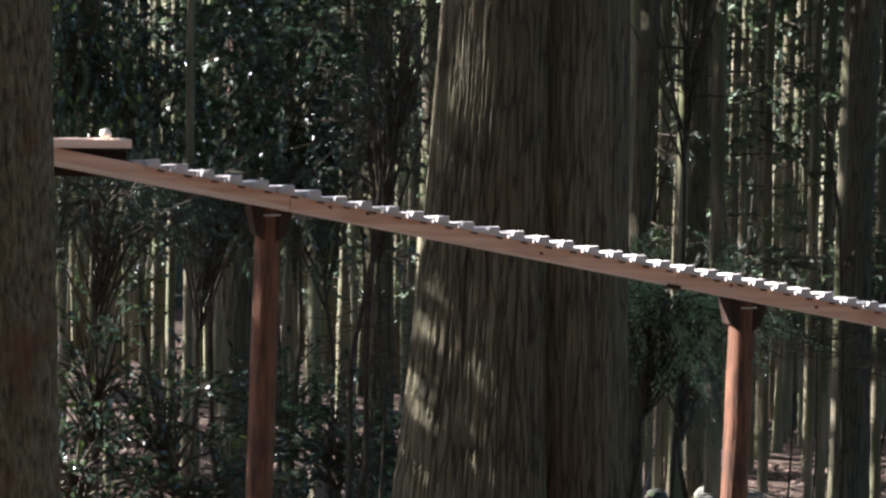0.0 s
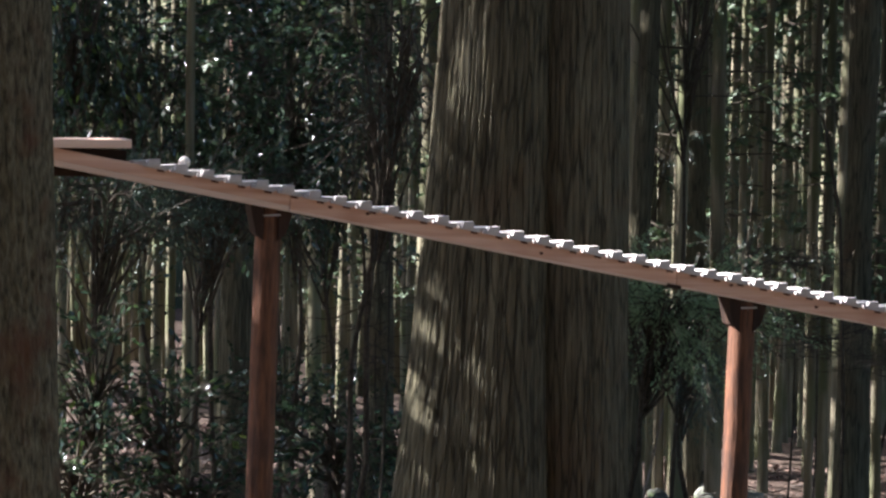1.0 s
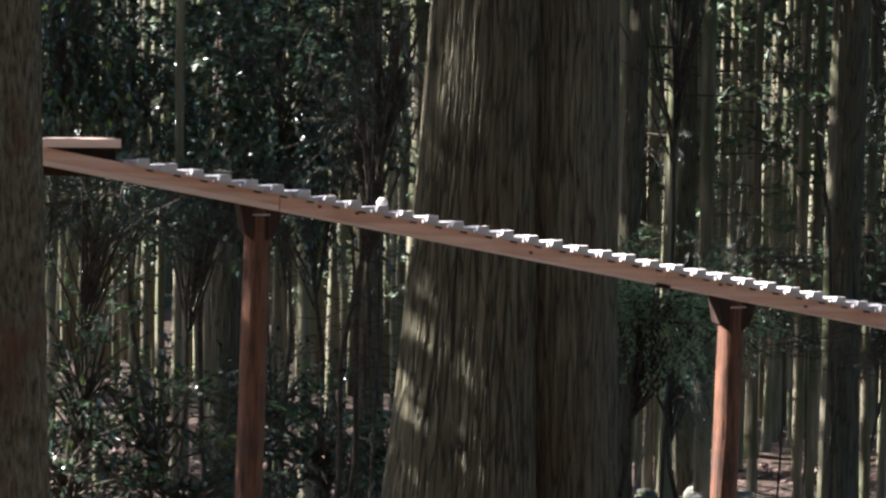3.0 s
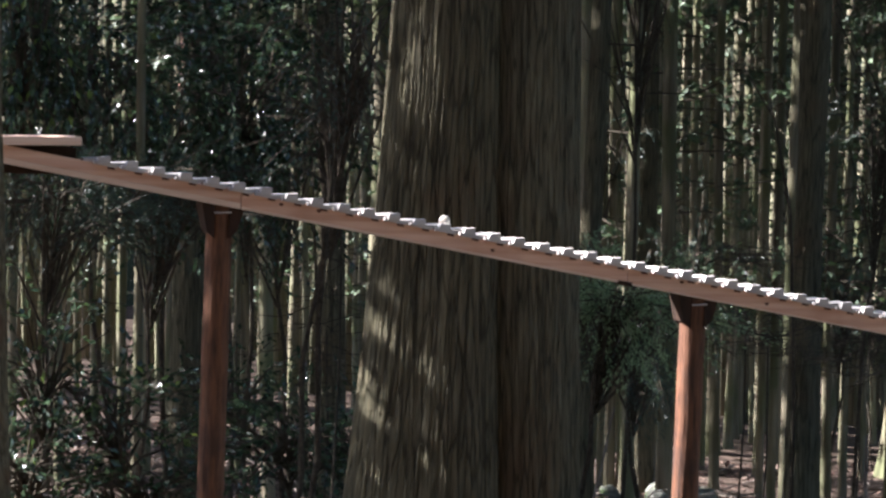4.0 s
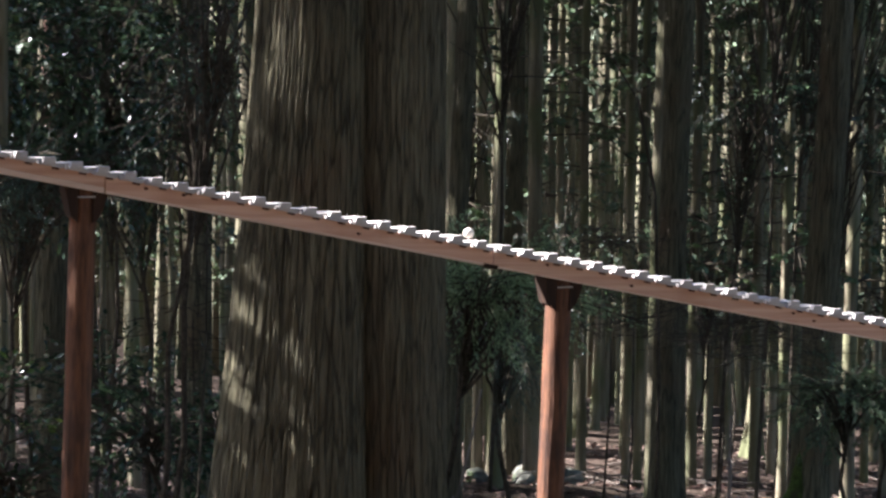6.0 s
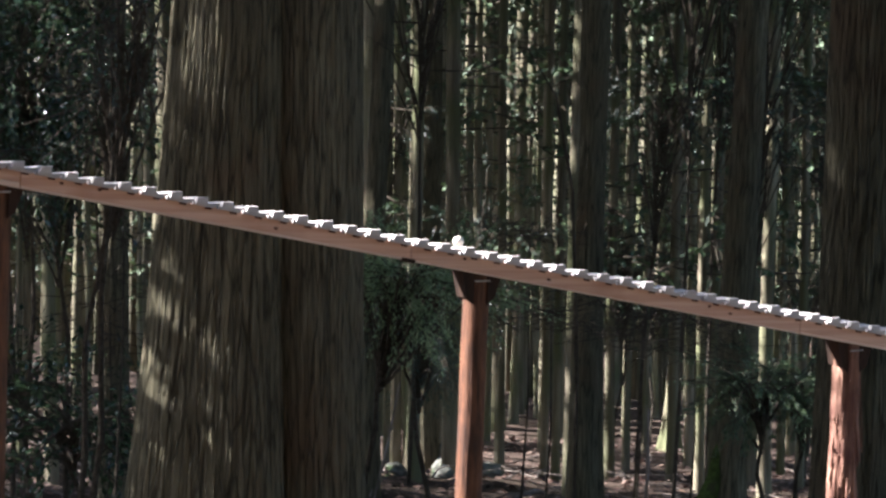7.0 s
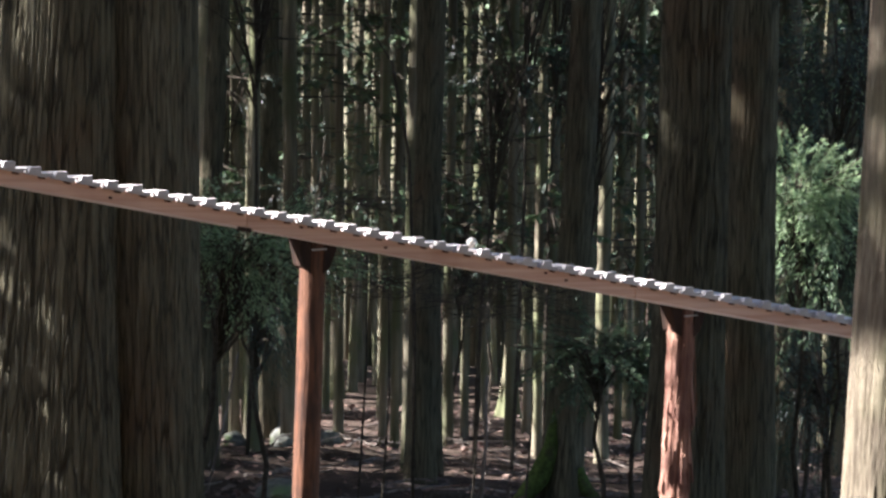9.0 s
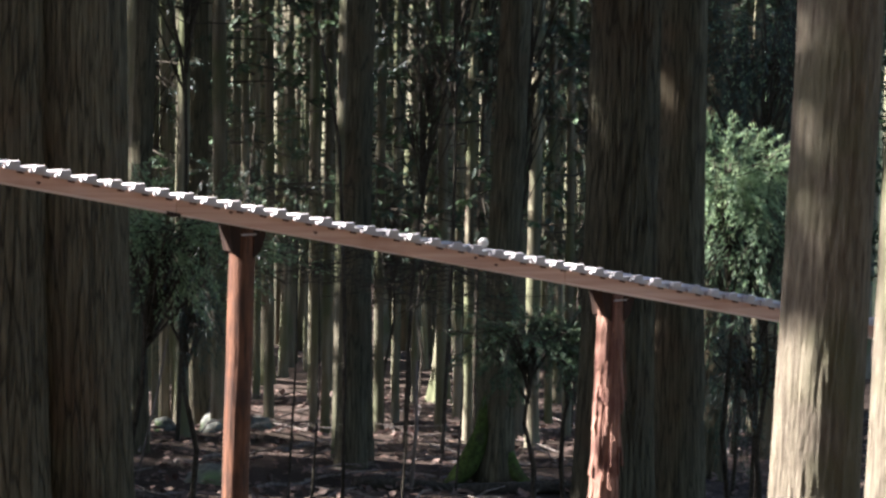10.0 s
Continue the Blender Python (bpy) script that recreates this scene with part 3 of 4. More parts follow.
tall_tree(-1.41, 16.94, 0.128, (0.007, 0.0), BARK_OLD, "dark straight cedar trunk among evergreen foliage", 70, 5.0, 0.05, 0.3, 0.004, 9, crown=2)
tall_tree(-0.33, 16.00, 0.098, (-0.030, 0.0), BARK_OLD, "straight greyish cedar trunk with a lit flank", 60, 5.0, 0.05, 0.3, 0.004, 12, crown=3)
tall_tree(3.69, 12.48, 0.200, (-0.012, 0.004), BARK_OLD, "broad dark cedar trunk with a sunlit patch of furrowed bark", 220, 4.4, 0.035, 0.45, 0.006, 15, crown=1, freq=22)
tall_tree(4.41, 13.51, 0.155, (-0.035, 0.011), BARK_OLD, "dark cedar trunk standing behind a broader one", 90, 4.6, 0.05, 0.3, 0.005, 17, crown=2)
tall_tree(6.46, 18.94, 0.104, (-0.034, 0.012), BARK_OLD, "slim dark cedar trunk in deep shade", 50, 5.0, 0.08, 0.3, 0.003, 19, crown=0)
tall_tree(2.92, 7.46, 0.149, (0.0, 0.0), BARK_PALE, "pale cypress trunk close before the track, half in sun", 150, 4.6, 0.03, 0.2, 0.004, 23, crown=None, freq=18)
tall_tree(3.76, 8.60, 0.178, (0.001, 0.0), BARK_PALE, "pale sunlit cypress trunk beside the track", 120, 4.6, 0.04, 0.2, 0.004, 27, crown=None, freq=18)
tall_tree(4.24, 17.60, 0.125, (0.009, -0.002), BARK_OLD, "cedar trunk with green moss over its spreading roots", 80, 5.0, 0.05, 0.9, 0.004, 29, crown=1, lobes=3)
tall_tree(3.32, 18.71, 0.112, (-0.008, 0.001), BARK_OLD, "straight dark cedar trunk in the shade", 60, 5.0, 0.06, 0.3, 0.003, 31, crown=3)
tall_tree(3.40, 19.71, 0.066, (-0.018, 0.003), BARK_FAR, "slim pale trunk lit low down", 40, 5.0, 0.08, 0.2, 0.002, 33, crown=2)
tall_tree(6.75, 31.40, 0.080, (-0.002, 0.0), BARK_FAR, "distant mossy trunk with a flared sunlit foot", 40, 6.0, 0.1, 1.6, 0.003, 35, crown=0)
tall_tree(3.96, 24.69, 0.040, (-0.020, 0.003), BARK_FAR, "thin pale cedar trunk, one of a close pair", 24, 6.0, 0.12, 0.2, 0.001, 37, crown=1)
tall_tree(3.92, 23.68, 0.043, (-0.018, 0.003), BARK_FAR, "thin pale cedar trunk, one of a close pair", 24, 6.0, 0.12, 0.2, 0.001, 39, crown=None)
tall_tree(2.30, 23.89, 0.040, (-0.016, 0.001), BARK_FAR, "thin grey cedar trunk", 24, 6.0, 0.12, 0.2, 0.001, 41, crown=2)
tall_tree(2.47, 23.88, 0.080, (-0.011, 0.001), BARK_FAR, "pale lit cedar trunk", 36, 6.0, 0.1, 0.3, 0.002, 43, crown=None)
tall_tree(1.64, 19.30, 0.085, (0.0, 0.0), BARK_OLD, "dark cedar trunk in the shade of a larger tree", 40, 5.0, 0.1, 0.5, 0.003, 45, crown=None)
tall_tree(-1.38, 13.43, 0.026, (-0.012, -0.002), BARK_FAR, "slender dark sapling stem in the undergrowth", 20, 5.0, 0.12, 0.2, 0.001, 47, crown=None)
tall_tree(-0.71, 21.99, 0.030, (-0.029, -0.001), BARK_FAR, "thin brightly lit trunk", 20, 6.0, 0.12, 0.2, 0.001, 49, crown=None)
tall_tree(1.81, 20.92, 0.080, (-0.031, 0.003), BARK_FAR, "cedar trunk with a lit flank", 40, 6.0, 0.1, 0.3, 0.002, 51, crown=0)
tall_tree(2.62, 23.86, 0.130, (-0.024, 0.003), BARK_OLD, "straight dark cedar trunk", 50, 6.0, 0.1, 0.3, 0.003, 53, crown=1)
tall_tree(3.47, 19.19, 0.110, (-0.031, 0.005), BARK_OLD, "straight dark cedar trunk with bluish bark", 50, 6.0, 0.1, 0.3, 0.003, 55, crown=None)
tall_tree(5.26, 18.26, 0.130, (-0.006, 0.002), BARK_OLD, "dark cedar trunk in deep shade", 50, 6.0, 0.1, 0.3, 0.003, 57, crown=2)
tall_tree(-2.68, 19.82, 0.034, (-0.030, -0.004), BARK_FAR, "thin lit trunk among leaves", 20, 6.0, 0.12, 0.2, 0.001, 59, crown=None)
tall_tree(-2.16, 21.89, 0.038, (-0.024, -0.002), BARK_FAR, "thin lit trunk among leaves", 20, 6.0, 0.12, 0.2, 0.001, 61, crown=3)
tall_tree(-1.61, 17.93, 0.027, (-0.016, -0.001), BARK_FAR, "thin lit trunk among leaves", 20, 6.0, 0.12, 0.2, 0.001, 63, crown=None)
tall_tree(-0.94, 19.98, 0.056, (-0.040, -0.002), BARK_FAR, "grey cedar trunk in the shade", 30, 6.0, 0.1, 0.2, 0.002, 65, crown=0)
tall_tree(-1.48, 25.96, 0.056, (-0.040, -0.003), BARK_FAR, "distant grey cedar trunk", 30, 6.0, 0.1, 0.2, 0.002, 67, crown=1)

def bark_scar(tree, radius, z0, z1, a0, a1):
    """A long torn wound where the bark is gone, its edge ragged."""
    rng = random.Random(77)
    v, fs, n = [], [], 14
    for i in range(n + 1):
        z = z0 + (z1 - z0) * i / n
        pinch = math.sin(math.pi * (i + 0.6) / (n + 1.2)) ** 0.5
        mid, half = radians((a0 + a1) / 2 + rng.uniform(-4, 4)), radians(abs(a1 - a0) / 2) * pinch
        for k in range(5):
            a = mid + half * (k / 2 - 1)
            q = radius + (0.006 if 0 < k < 4 else -0.006) + rng.uniform(-0.001, 0.002)
            v.append((q * math.cos(a) + 0.007 * z, q * math.sin(a), z))
    for i in range(n):
        for k in range(4):
            fs.append((i * 5 + k, i * 5 + k + 1, i * 5 + 6 + k, i * 5 + 5 + k))
    part_mesh("bark_scar", mesh_of("bark_scar", v, fs), WOOD_RAIL, tree, "torn strip of bare orange wood", smooth=True)


scarred = [o for o in scene.objects if o.parent is None and "among evergreen foliage" in str(o.get("label", ""))][0]
scar_foot = scarred.matrix_basis.translation.z
bark_scar(scarred, 0.124, 2.22 - scar_foot, 2.72 - scar_foot, 182, 222)

moss_tree = [o for o in scene.objects if o.parent is None and "green moss" in str(o.get("label", ""))][0]
for k, (dx, dy, top, r) in enumerate(((-0.36, -0.12, 0.62, 0.075), (0.22, -0.25, 0.4, 0.06))):
    v, fs = tube([(dx * 0.12, dy * 0.2, top + 0.25), (dx * 0.28, dy * 0.4, top * 0.7), (dx * 0.6, dy * 0.7, top * 0.28), (dx, dy, 0.02), (dx * 1.35, dy * 1.3, -0.08)], [r * 0.7, r, r, r * 0.8, r * 0.5], 12, 3.0 + k, 0.3)
    part_mesh("root", mesh_of("root", v, fs), MOSS, moss_tree, "root covered with bright green moss", smooth=True)

# the plantation behind: one pattern tree of each girth, then copies
PATTERNS = []
for k, (r, ln) in enumerate(((0.055, -0.02), (0.07, -0.028), (0.085, -0.02), (0.11, -0.025), (0.045, -0.03))):
    PATTERNS.append(tall_tree(-14 - 2.5 * k, 44 + 3 * k, r, (ln, 0.0), BARK_FAR, "straight plantation cedar with mossy grey bark", 28, 9.0, 0.25, 0.35, 0.002, 80 + k, crown=k, crook=0.05, group="plantation cedars"))
    PATTERNS.append(tall_tree(-16 - 2.5 * k, 46 + 3 * k, r, (ln, 0.0), BARK_FAR, "straight plantation cedar, its lower stem long bare", 28, 9.0, 0.25, 0.35, 0.002, 90 + k, crown=None, crook=0.05, group="plantation cedars"))


for k, tree in enumerate(PATTERNS):
    dress(tree, k, 40 * k)


def stems(label, rows):
    """Slim trunks: bearing in degrees at eye height, distance, girth."""
    for k, (bearing, d, r) in enumerate(rows):
        b = radians(bearing)
        ln, r = -0.026, 0.72 * r
        x, y = d * math.sin(b), d * math.cos(b)
        x -= ln * (2.3 - ground_z(x, y))
        seed = 400 + int(abs(bearing) * 40) + k
        tree = tall_tree(x, y, r, (ln, 0.001), BARK_FAR, label, 20, 6.0, 0.14, 0.3, 0.002, seed, crown=None, crook=0.03, group="plantation cedars")
        dress(tree, k, 57 * k)


stems("slim cedar trunk flecked with sunlight", [
    (4.66, 22.5, 0.045), (5.08, 26, 0.06), (5.30, 24, 0.07), (5.62, 28, 0.055), (6.60, 23, 0.10), (6.30, 29, 0.06), (7.20, 27, 0.065), (7.80, 25.5, 0.07),
    (7.48, 30, 0.06), (9.58, 26, 0.065), (10.08, 28, 0.055), (10.45, 24.5, 0.07), (10.85, 27, 0.06), (11.28, 30, 0.055), (11.95, 25, 0.075), (12.35, 28, 0.065)])
stems("slim shaded cedar trunk with broken flecks of light", [
    (12.62, 23, 0.06), (12.95, 27, 0.07), (13.35, 29, 0.06), (14.18, 22.5, 0.085), (14.55, 28, 0.06), (15.0, 25, 0.06), (10.1, 21.8, 0.055), (5.75, 21.5, 0.075), (7.0, 31, 0.07), (8.8, 29, 0.06), (9.2, 31, 0.07), (16.6, 26, 0.08), (17.6, 30, 0.08)])
stems("slim cedar trunk behind the evergreen undergrowth", [
    (-8.25, 19, 0.042), (-5.95, 22, 0.04), (-3.70, 23, 0.04), (-9.05, 16, 0.04)])


def plant_forest():
    rng = random.Random(17)
    placed = [(o.matrix_basis.translation.x, o.matrix_basis.translation.y) for o in scene.objects if o.name.startswith("cedar_tree") and o.parent is None]
    n = 0
    for _ in range(9000):
        d = rng.uniform(22, 62)
        # those left of -13 degrees are unseen, added for dappled shade
        a = radians(rng.uniform(-13, 25) if rng.random() < 0.85 else rng.uniform(-50, -13))
        x, y = d * math.sin(a), d * math.cos(a)
        if any((x - px) ** 2 + (y - py) ** 2 < 1.0 ** 2 for px, py in placed):
            continue
        lane = y + math.tan(radians(90 + SUN_AZ)) * x
        if x < -4 and lane < 12.0:
            continue
        if -10 < math.degrees(a) < -0.8 and d < 50 and rng.random() < 0.9:
            continue
        placed.append((x, y))
        copy_thing(PATTERNS[2 * rng.randrange(5) + (x < -4 or rng.random() < 0.82)], pose(x, y, ground_z(x, y), rng.uniform(-1.2, 1.2), rng.uniform(-1.2, 1.2), rng.uniform(-25, 25)))
        n += 1
        if n >= 270:
            break


plant_forest()
# crowned cedars added out of view, towards the sun, to shade chosen trunks
for k, (x, y) in enumerate(((-5.2, 14.15), (-7.0, 15.2), (-11.5, 16.4), (-7.5, 20.3))):
    copy_thing(PATTERNS[2 * (k % 5)], pose(x, y, ground_z(x, y), 0, 0, 50 * k))
for x, y, turn in ((-4.8, 8.84, 10), (-5.3, 9.07, 55)):
    copy_thing(PATTERNS[6], pose(x, y, ground_z(x, y), 0, 0, turn))


# unseen cedars added behind the camera and away from the sun, cutting skylight
for k, (x, y) in enumerate(((-1.8, -2.6), (1.6, -3.2), (4.6, -1.4), (-4.4, -5.2), (0.2, -6.6), (3.6, -6.0), (6.6, 2.2), (7.4, -3.4), (8.0, 6.0), (9.4, 9.6), (-2.6, -9.4), (10.4, 3.0), (5.2, 3.8))):
    copy_thing(PATTERNS[2 * (k % 5)], pose(x, y, ground_z(x, y), 0, 0, 70 * k))


def far_woods():
    """Trunks beyond those that can be told apart, in one mesh."""
    rng = random.Random(23)
    pieces = []
    for _ in range(420):
        d, a = rng.uniform(58, 92), radians(rng.uniform(-16, 28))
        x, y = d * math.sin(a), d * math.cos(a)
        z, r, ln = ground_z(x, y), rng.uniform(0.08, 0.17), rng.uniform(-0.6, 0.4)
        pieces.append(tube([(x, y, z - 0.3), (x + ln * 0.4, y, z + 6), (x + ln, y, z + 15)], [r * 1.3, r, r * 0.6], 7))
    v, fs = merge(pieces)
    ob = part_mesh("far_trunks", mesh_of("far_trunks", v, fs), BARK_DISTANT, smooth=True)
    tagged(ob, "dense stand of distant cedar trunks", "far trees", kind="stuff")


far_woods()

# ---- undergrowth ----
GL = "dark glossy evergreen tree with drooping leafy twigs"
bush("evergreen_shrub", (-1.78, 13.9, 2.42), (0.42, 0.35, 0.42), 95, 36, 0.055, 0.26, LEAF_GLOSSY, GL, "shrub", 101, 0.6, 0.5, (-1.6, 14.2), group="evergreen undergrowth")
bush("evergreen_shrub", (-2.05, 13.4, 2.75), (0.35, 0.3, 0.45), 80, 36, 0.055, 0.26, LEAF_GLOSSY, GL, "shrub", 102, 0.6, 0.5, (-2.2, 13.7), group="evergreen undergrowth", bright=160, bright_mat=LEAF_BRIGHT)
bush("evergreen_shrub", (-1.45, 14.4, 2.2), (0.40, 0.35, 0.40), 90, 36, 0.055, 0.26, LEAF_GLOSSY, GL, "shrub", 103, 0.6, 0.5, (-1.25, 14.7), group="evergreen undergrowth")
bush("evergreen_shrub", (-0.90, 14.5, 2.25), (0.36, 0.35, 0.42), 80, 36, 0.055, 0.26, LEAF_GLOSSY, GL, "shrub", 104, 0.6, 0.5, (-0.8, 14.9), group="evergreen undergrowth")
bush("evergreen_shrub", (-0.75, 15.0, 1.9), (0.30, 0.3, 0.28), 60, 30, 0.055, 0.26, LEAF_GLOSSY, GL, "shrub", 105, 0.6, 0.45, (-0.6, 15.2), group="evergreen undergrowth")
bush("evergreen_shrub", (-1.15, 15.6, 2.75), (0.6, 0.4, 0.25), 80, 34, 0.06, 0.26, LEAF_GLOSSY, GL, "shrub", 106, 0.6, 0.5, (-1.0, 15.9), group="evergreen undergrowth")
CY = "young cypress with drooping feathery sprays"
bush("young_cypress", (-1.72, 12.4, 1.74), (0.50, 0.3, 0.16), 130, 70, 0.024, 0.14, NEEDLE, CY, "young tree", 111, 0.25, 0.45, (-1.95, 12.9), group="young cypresses")
bush("young_cypress", (-1.2, 12.9, 1.74), (0.42, 0.3, 0.13), 110, 70, 0.024, 0.14, NEEDLE, CY, "young tree", 112, 0.25, 0.45, (-1.45, 13.4), group="young cypresses")
SB = "low evergreen shrub with glossy sunlit leaves"
bush("evergreen_shrub", (-1.72, 11.9, 0.86), (0.28, 0.3, 0.32), 60, 12, 0.055, 0.27, LEAF_GLOSSY, SB, "shrub", 121, 0.3, 0.28, group="low shrubs", bright=30, bright_mat=LEAF_BRIGHT)
bush("evergreen_shrub", (-1.36, 12.1, 0.62), (0.34, 0.3, 0.26), 60, 12, 0.055, 0.27, LEAF_GLOSSY, SB, "shrub", 122, 0.3, 0.28, group="low shrubs", bright=45, bright_mat=LEAF_BRIGHT)
bush("evergreen_shrub", (-1.72, 11.4, 0.46), (0.28, 0.2, 0.2), 45, 12, 0.055, 0.27, LEAF_GLOSSY, SB, "shrub", 123, 0.3, 0.25, group="low shrubs")
bush("evergreen_shrub", (-1.2, 11.8, 0.33), (0.35, 0.2, 0.15), 45, 12, 0.055, 0.27, LEAF_GLOSSY, SB, "shrub", 124, 0.3, 0.25, group="low shrubs")
DS = "low dark evergreen shrub in the shade"
bush("evergreen_shrub", (-0.57, 14.0, 0.25), (0.40, 0.3, 0.30), 100, 12, 0.055, 0.27, LEAF_GLOSSY, DS, "shrub", 125, 0.3, 0.28, group="low shrubs")
bush("evergreen_shrub", (-0.95, 15.0, 0.35), (0.40, 0.3, 0.30), 90, 12, 0.055, 0.27, LEAF_GLOSSY, DS, "shrub", 126, 0.3, 0.28, group="low shrubs")
bush("evergreen_shrub", (-0.15, 14.6, 0.15), (0.30, 0.3, 0.25), 70, 12, 0.055, 0.27, LEAF_GLOSSY, DS, "shrub", 127, 0.3, 0.28, group="low shrubs")
# NEEDLE_SUN brightens these sprays by colour, for the light they catch
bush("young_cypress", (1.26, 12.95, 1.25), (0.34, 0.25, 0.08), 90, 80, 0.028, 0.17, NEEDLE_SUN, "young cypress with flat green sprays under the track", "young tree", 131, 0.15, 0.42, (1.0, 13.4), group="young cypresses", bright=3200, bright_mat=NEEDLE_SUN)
bush("young_cypress", (1.5, 14.4, 0.85), (0.30, 0.3, 0.22), 80, 46, 0.03, 0.12, NEEDLE, CY, "young tree", 132, 0.6, 0.35, (1.6, 14.6), group="young cypresses")
# the lighter canopy needle puts soft sky light into these sprays' colour
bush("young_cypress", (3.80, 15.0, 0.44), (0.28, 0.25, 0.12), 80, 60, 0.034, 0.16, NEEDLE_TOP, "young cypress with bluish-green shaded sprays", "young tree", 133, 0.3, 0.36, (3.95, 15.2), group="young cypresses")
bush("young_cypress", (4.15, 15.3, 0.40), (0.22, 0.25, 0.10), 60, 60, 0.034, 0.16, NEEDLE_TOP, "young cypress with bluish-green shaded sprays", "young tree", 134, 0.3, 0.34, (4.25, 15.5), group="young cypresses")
SUNNY = "young cypress with bright sunlit green sprays"
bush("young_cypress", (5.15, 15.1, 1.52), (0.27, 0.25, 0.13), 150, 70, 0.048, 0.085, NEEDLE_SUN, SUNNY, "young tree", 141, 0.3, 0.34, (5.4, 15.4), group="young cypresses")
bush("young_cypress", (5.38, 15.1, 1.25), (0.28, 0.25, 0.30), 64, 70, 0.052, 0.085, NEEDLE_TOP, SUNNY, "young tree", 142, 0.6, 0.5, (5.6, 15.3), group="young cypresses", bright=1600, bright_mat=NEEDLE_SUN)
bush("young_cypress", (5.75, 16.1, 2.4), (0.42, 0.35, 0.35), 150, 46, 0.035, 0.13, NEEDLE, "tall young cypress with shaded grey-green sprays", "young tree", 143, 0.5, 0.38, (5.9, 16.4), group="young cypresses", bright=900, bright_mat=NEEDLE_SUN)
bush("young_cypress", (5.55, 15.6, 0.30), (0.40, 0.35, 0.45), 130, 44, 0.035, 0.13, NEEDLE, CY, "young tree", 144, 0.5, 0.36, (5.7, 15.8), group="young cypresses")
bush("young_cypress", (6.1, 17.5, 1.4), (0.6, 0.5, 0.8), 190, 50, 0.04, 0.13, NEEDLE, CY, "young tree", 145, 0.5, 0.4, (6.2, 17.7), group="young cypresses")
bush("young_cypress", (-0.22, 12.5, 2.62), (0.24, 0.2, 0.30), 60, 20, 0.032, 0.12, NEEDLE, "thin cypress branches beside the great trunk", "young tree", 151, 0.8, 0.42, (-0.45, 13.1), group="young cypresses")
bush("young_cypress", (-0.30, 12.9, 2.15), (0.24, 0.2, 0.22), 40, 14, 0.032, 0.12, NEEDLE, "thin cypress branches beside the great trunk", "young tree", 152, 0.8, 0.42, (-0.5, 13.3), group="young cypresses")

# sparse young cypresses standing among the far trunks
far_young = [bush("young_cypress", (-7.0, 30.0, 0.2), (0.55, 0.5, 0.55), 46, 40, 0.05, 0.14, NEEDLE, "sparse young cypress in the shade of the trunks", "young tree", 161, 0.4, 0.5, (-6.9, 30.1), group="young cypresses"),
             bush("young_cypress", (-8.0, 32.0, 1.4), (0.6, 0.5, 0.35), 40, 40, 0.05, 0.14, NEEDLE, "tall sparse young cypress in the shade of the trunks", "young tree", 162, 0.4, 0.5, (-7.9, 32.1), group="young cypresses"),
             bush("young_cypress", (-8.6, 29.0, 3.1), (0.7, 0.5, 0.6), 46, 40, 0.045, 0.14, NEEDLE_TOP, "slender young cypress with thin grey-green sprays", "young tree", 163, 0.5, 0.6, (-8.5, 29.1), group="young cypresses")]
spots = random.Random(9)
for k in range(30):
    a, d = radians(spots.uniform(2, 21)), spots.uniform(21, 34)
    x, y = d * math.sin(a), d * math.cos(a)
    copy_thing(far_young[k % 2 if k < 16 else 2], pose(x, y, ground_z(x, y), 0, 0, spots.uniform(0, 360)))


def brushwood(cx, cy, cz, sx, sz, n, seed, label):
    """A dead leafless bush: fine twigs that fork and arch."""
    rng = random.Random(seed)
    gz = ground_z(cx, cy)
    root = base("dead_bush", pose(cx, cy, gz))
    tagged(root, label, "dead bush", "dead bushes")
    pieces = [tube([(0, 0, -0.1), (0.03, 0, (cz - gz) * 0.5), (0, 0, cz - gz)], [0.009, 0.007, 0.004], 6)]
    for k in range(n):
        z0 = (cz - gz) + rng.uniform(-sz, sz)
        x0 = rng.uniform(-sx, sx) * 0.5
        a, L = rng.uniform(0, 6.28), rng.uniform(0.15, 0.5)
        p = Vector((x0, rng.uniform(-0.2, 0.2), z0))
        q = p + Vector((math.cos(a) * L * (1.4 if sx > 0.4 else 1), math.sin(a) * L * 0.5, rng.uniform(-0.12, 0.12)))
        m = (p + q) / 2 + Vector((0, 0, rng.uniform(-0.05, 0.07)))
        pieces.append(tube([p, m, q], [0.0034, 0.0026, 0.0012], 4))
        for _ in range(3):
            b = m.lerp(q, rng.random())
            pieces.append(tube([b, b + Vector((rng.uniform(-0.14, 0.14), rng.uniform(-0.1, 0.1), rng.uniform(-0.06, 0.09)))], [0.0025, 0.001], 3))
    v, fs = merge(pieces)
    tagged(part_mesh("brushwood", mesh_of("brushwood", v, fs), BARK_TWIG, root), kind="stuff")


brushwood(3.15, 15.7, 0.72, 0.55, 0.16, 55, 201, "dead grey leafless twigs below the track")
brushwood(3.72, 16.6, 0.55, 0.5, 0.16, 45, 202, "dead grey leafless twigs below the track")
brushwood(2.45, 15.2, 0.85, 0.5, 0.14, 40, 203, "dead grey leafless twigs below the track")
brushwood(2.24, 14.85, 1.36, 0.25, 0.05, 30, 204, "withered brown twig with curled leaves")
brushwood(-0.28, 13.3, 2.2, 0.4, 0.2, 50, 205, "bare drooping twigs beside the great trunk")
brushwood(-0.35, 14.2, 0.9, 0.5, 0.5, 50, 206, "bare thin twigs in the undergrowth")


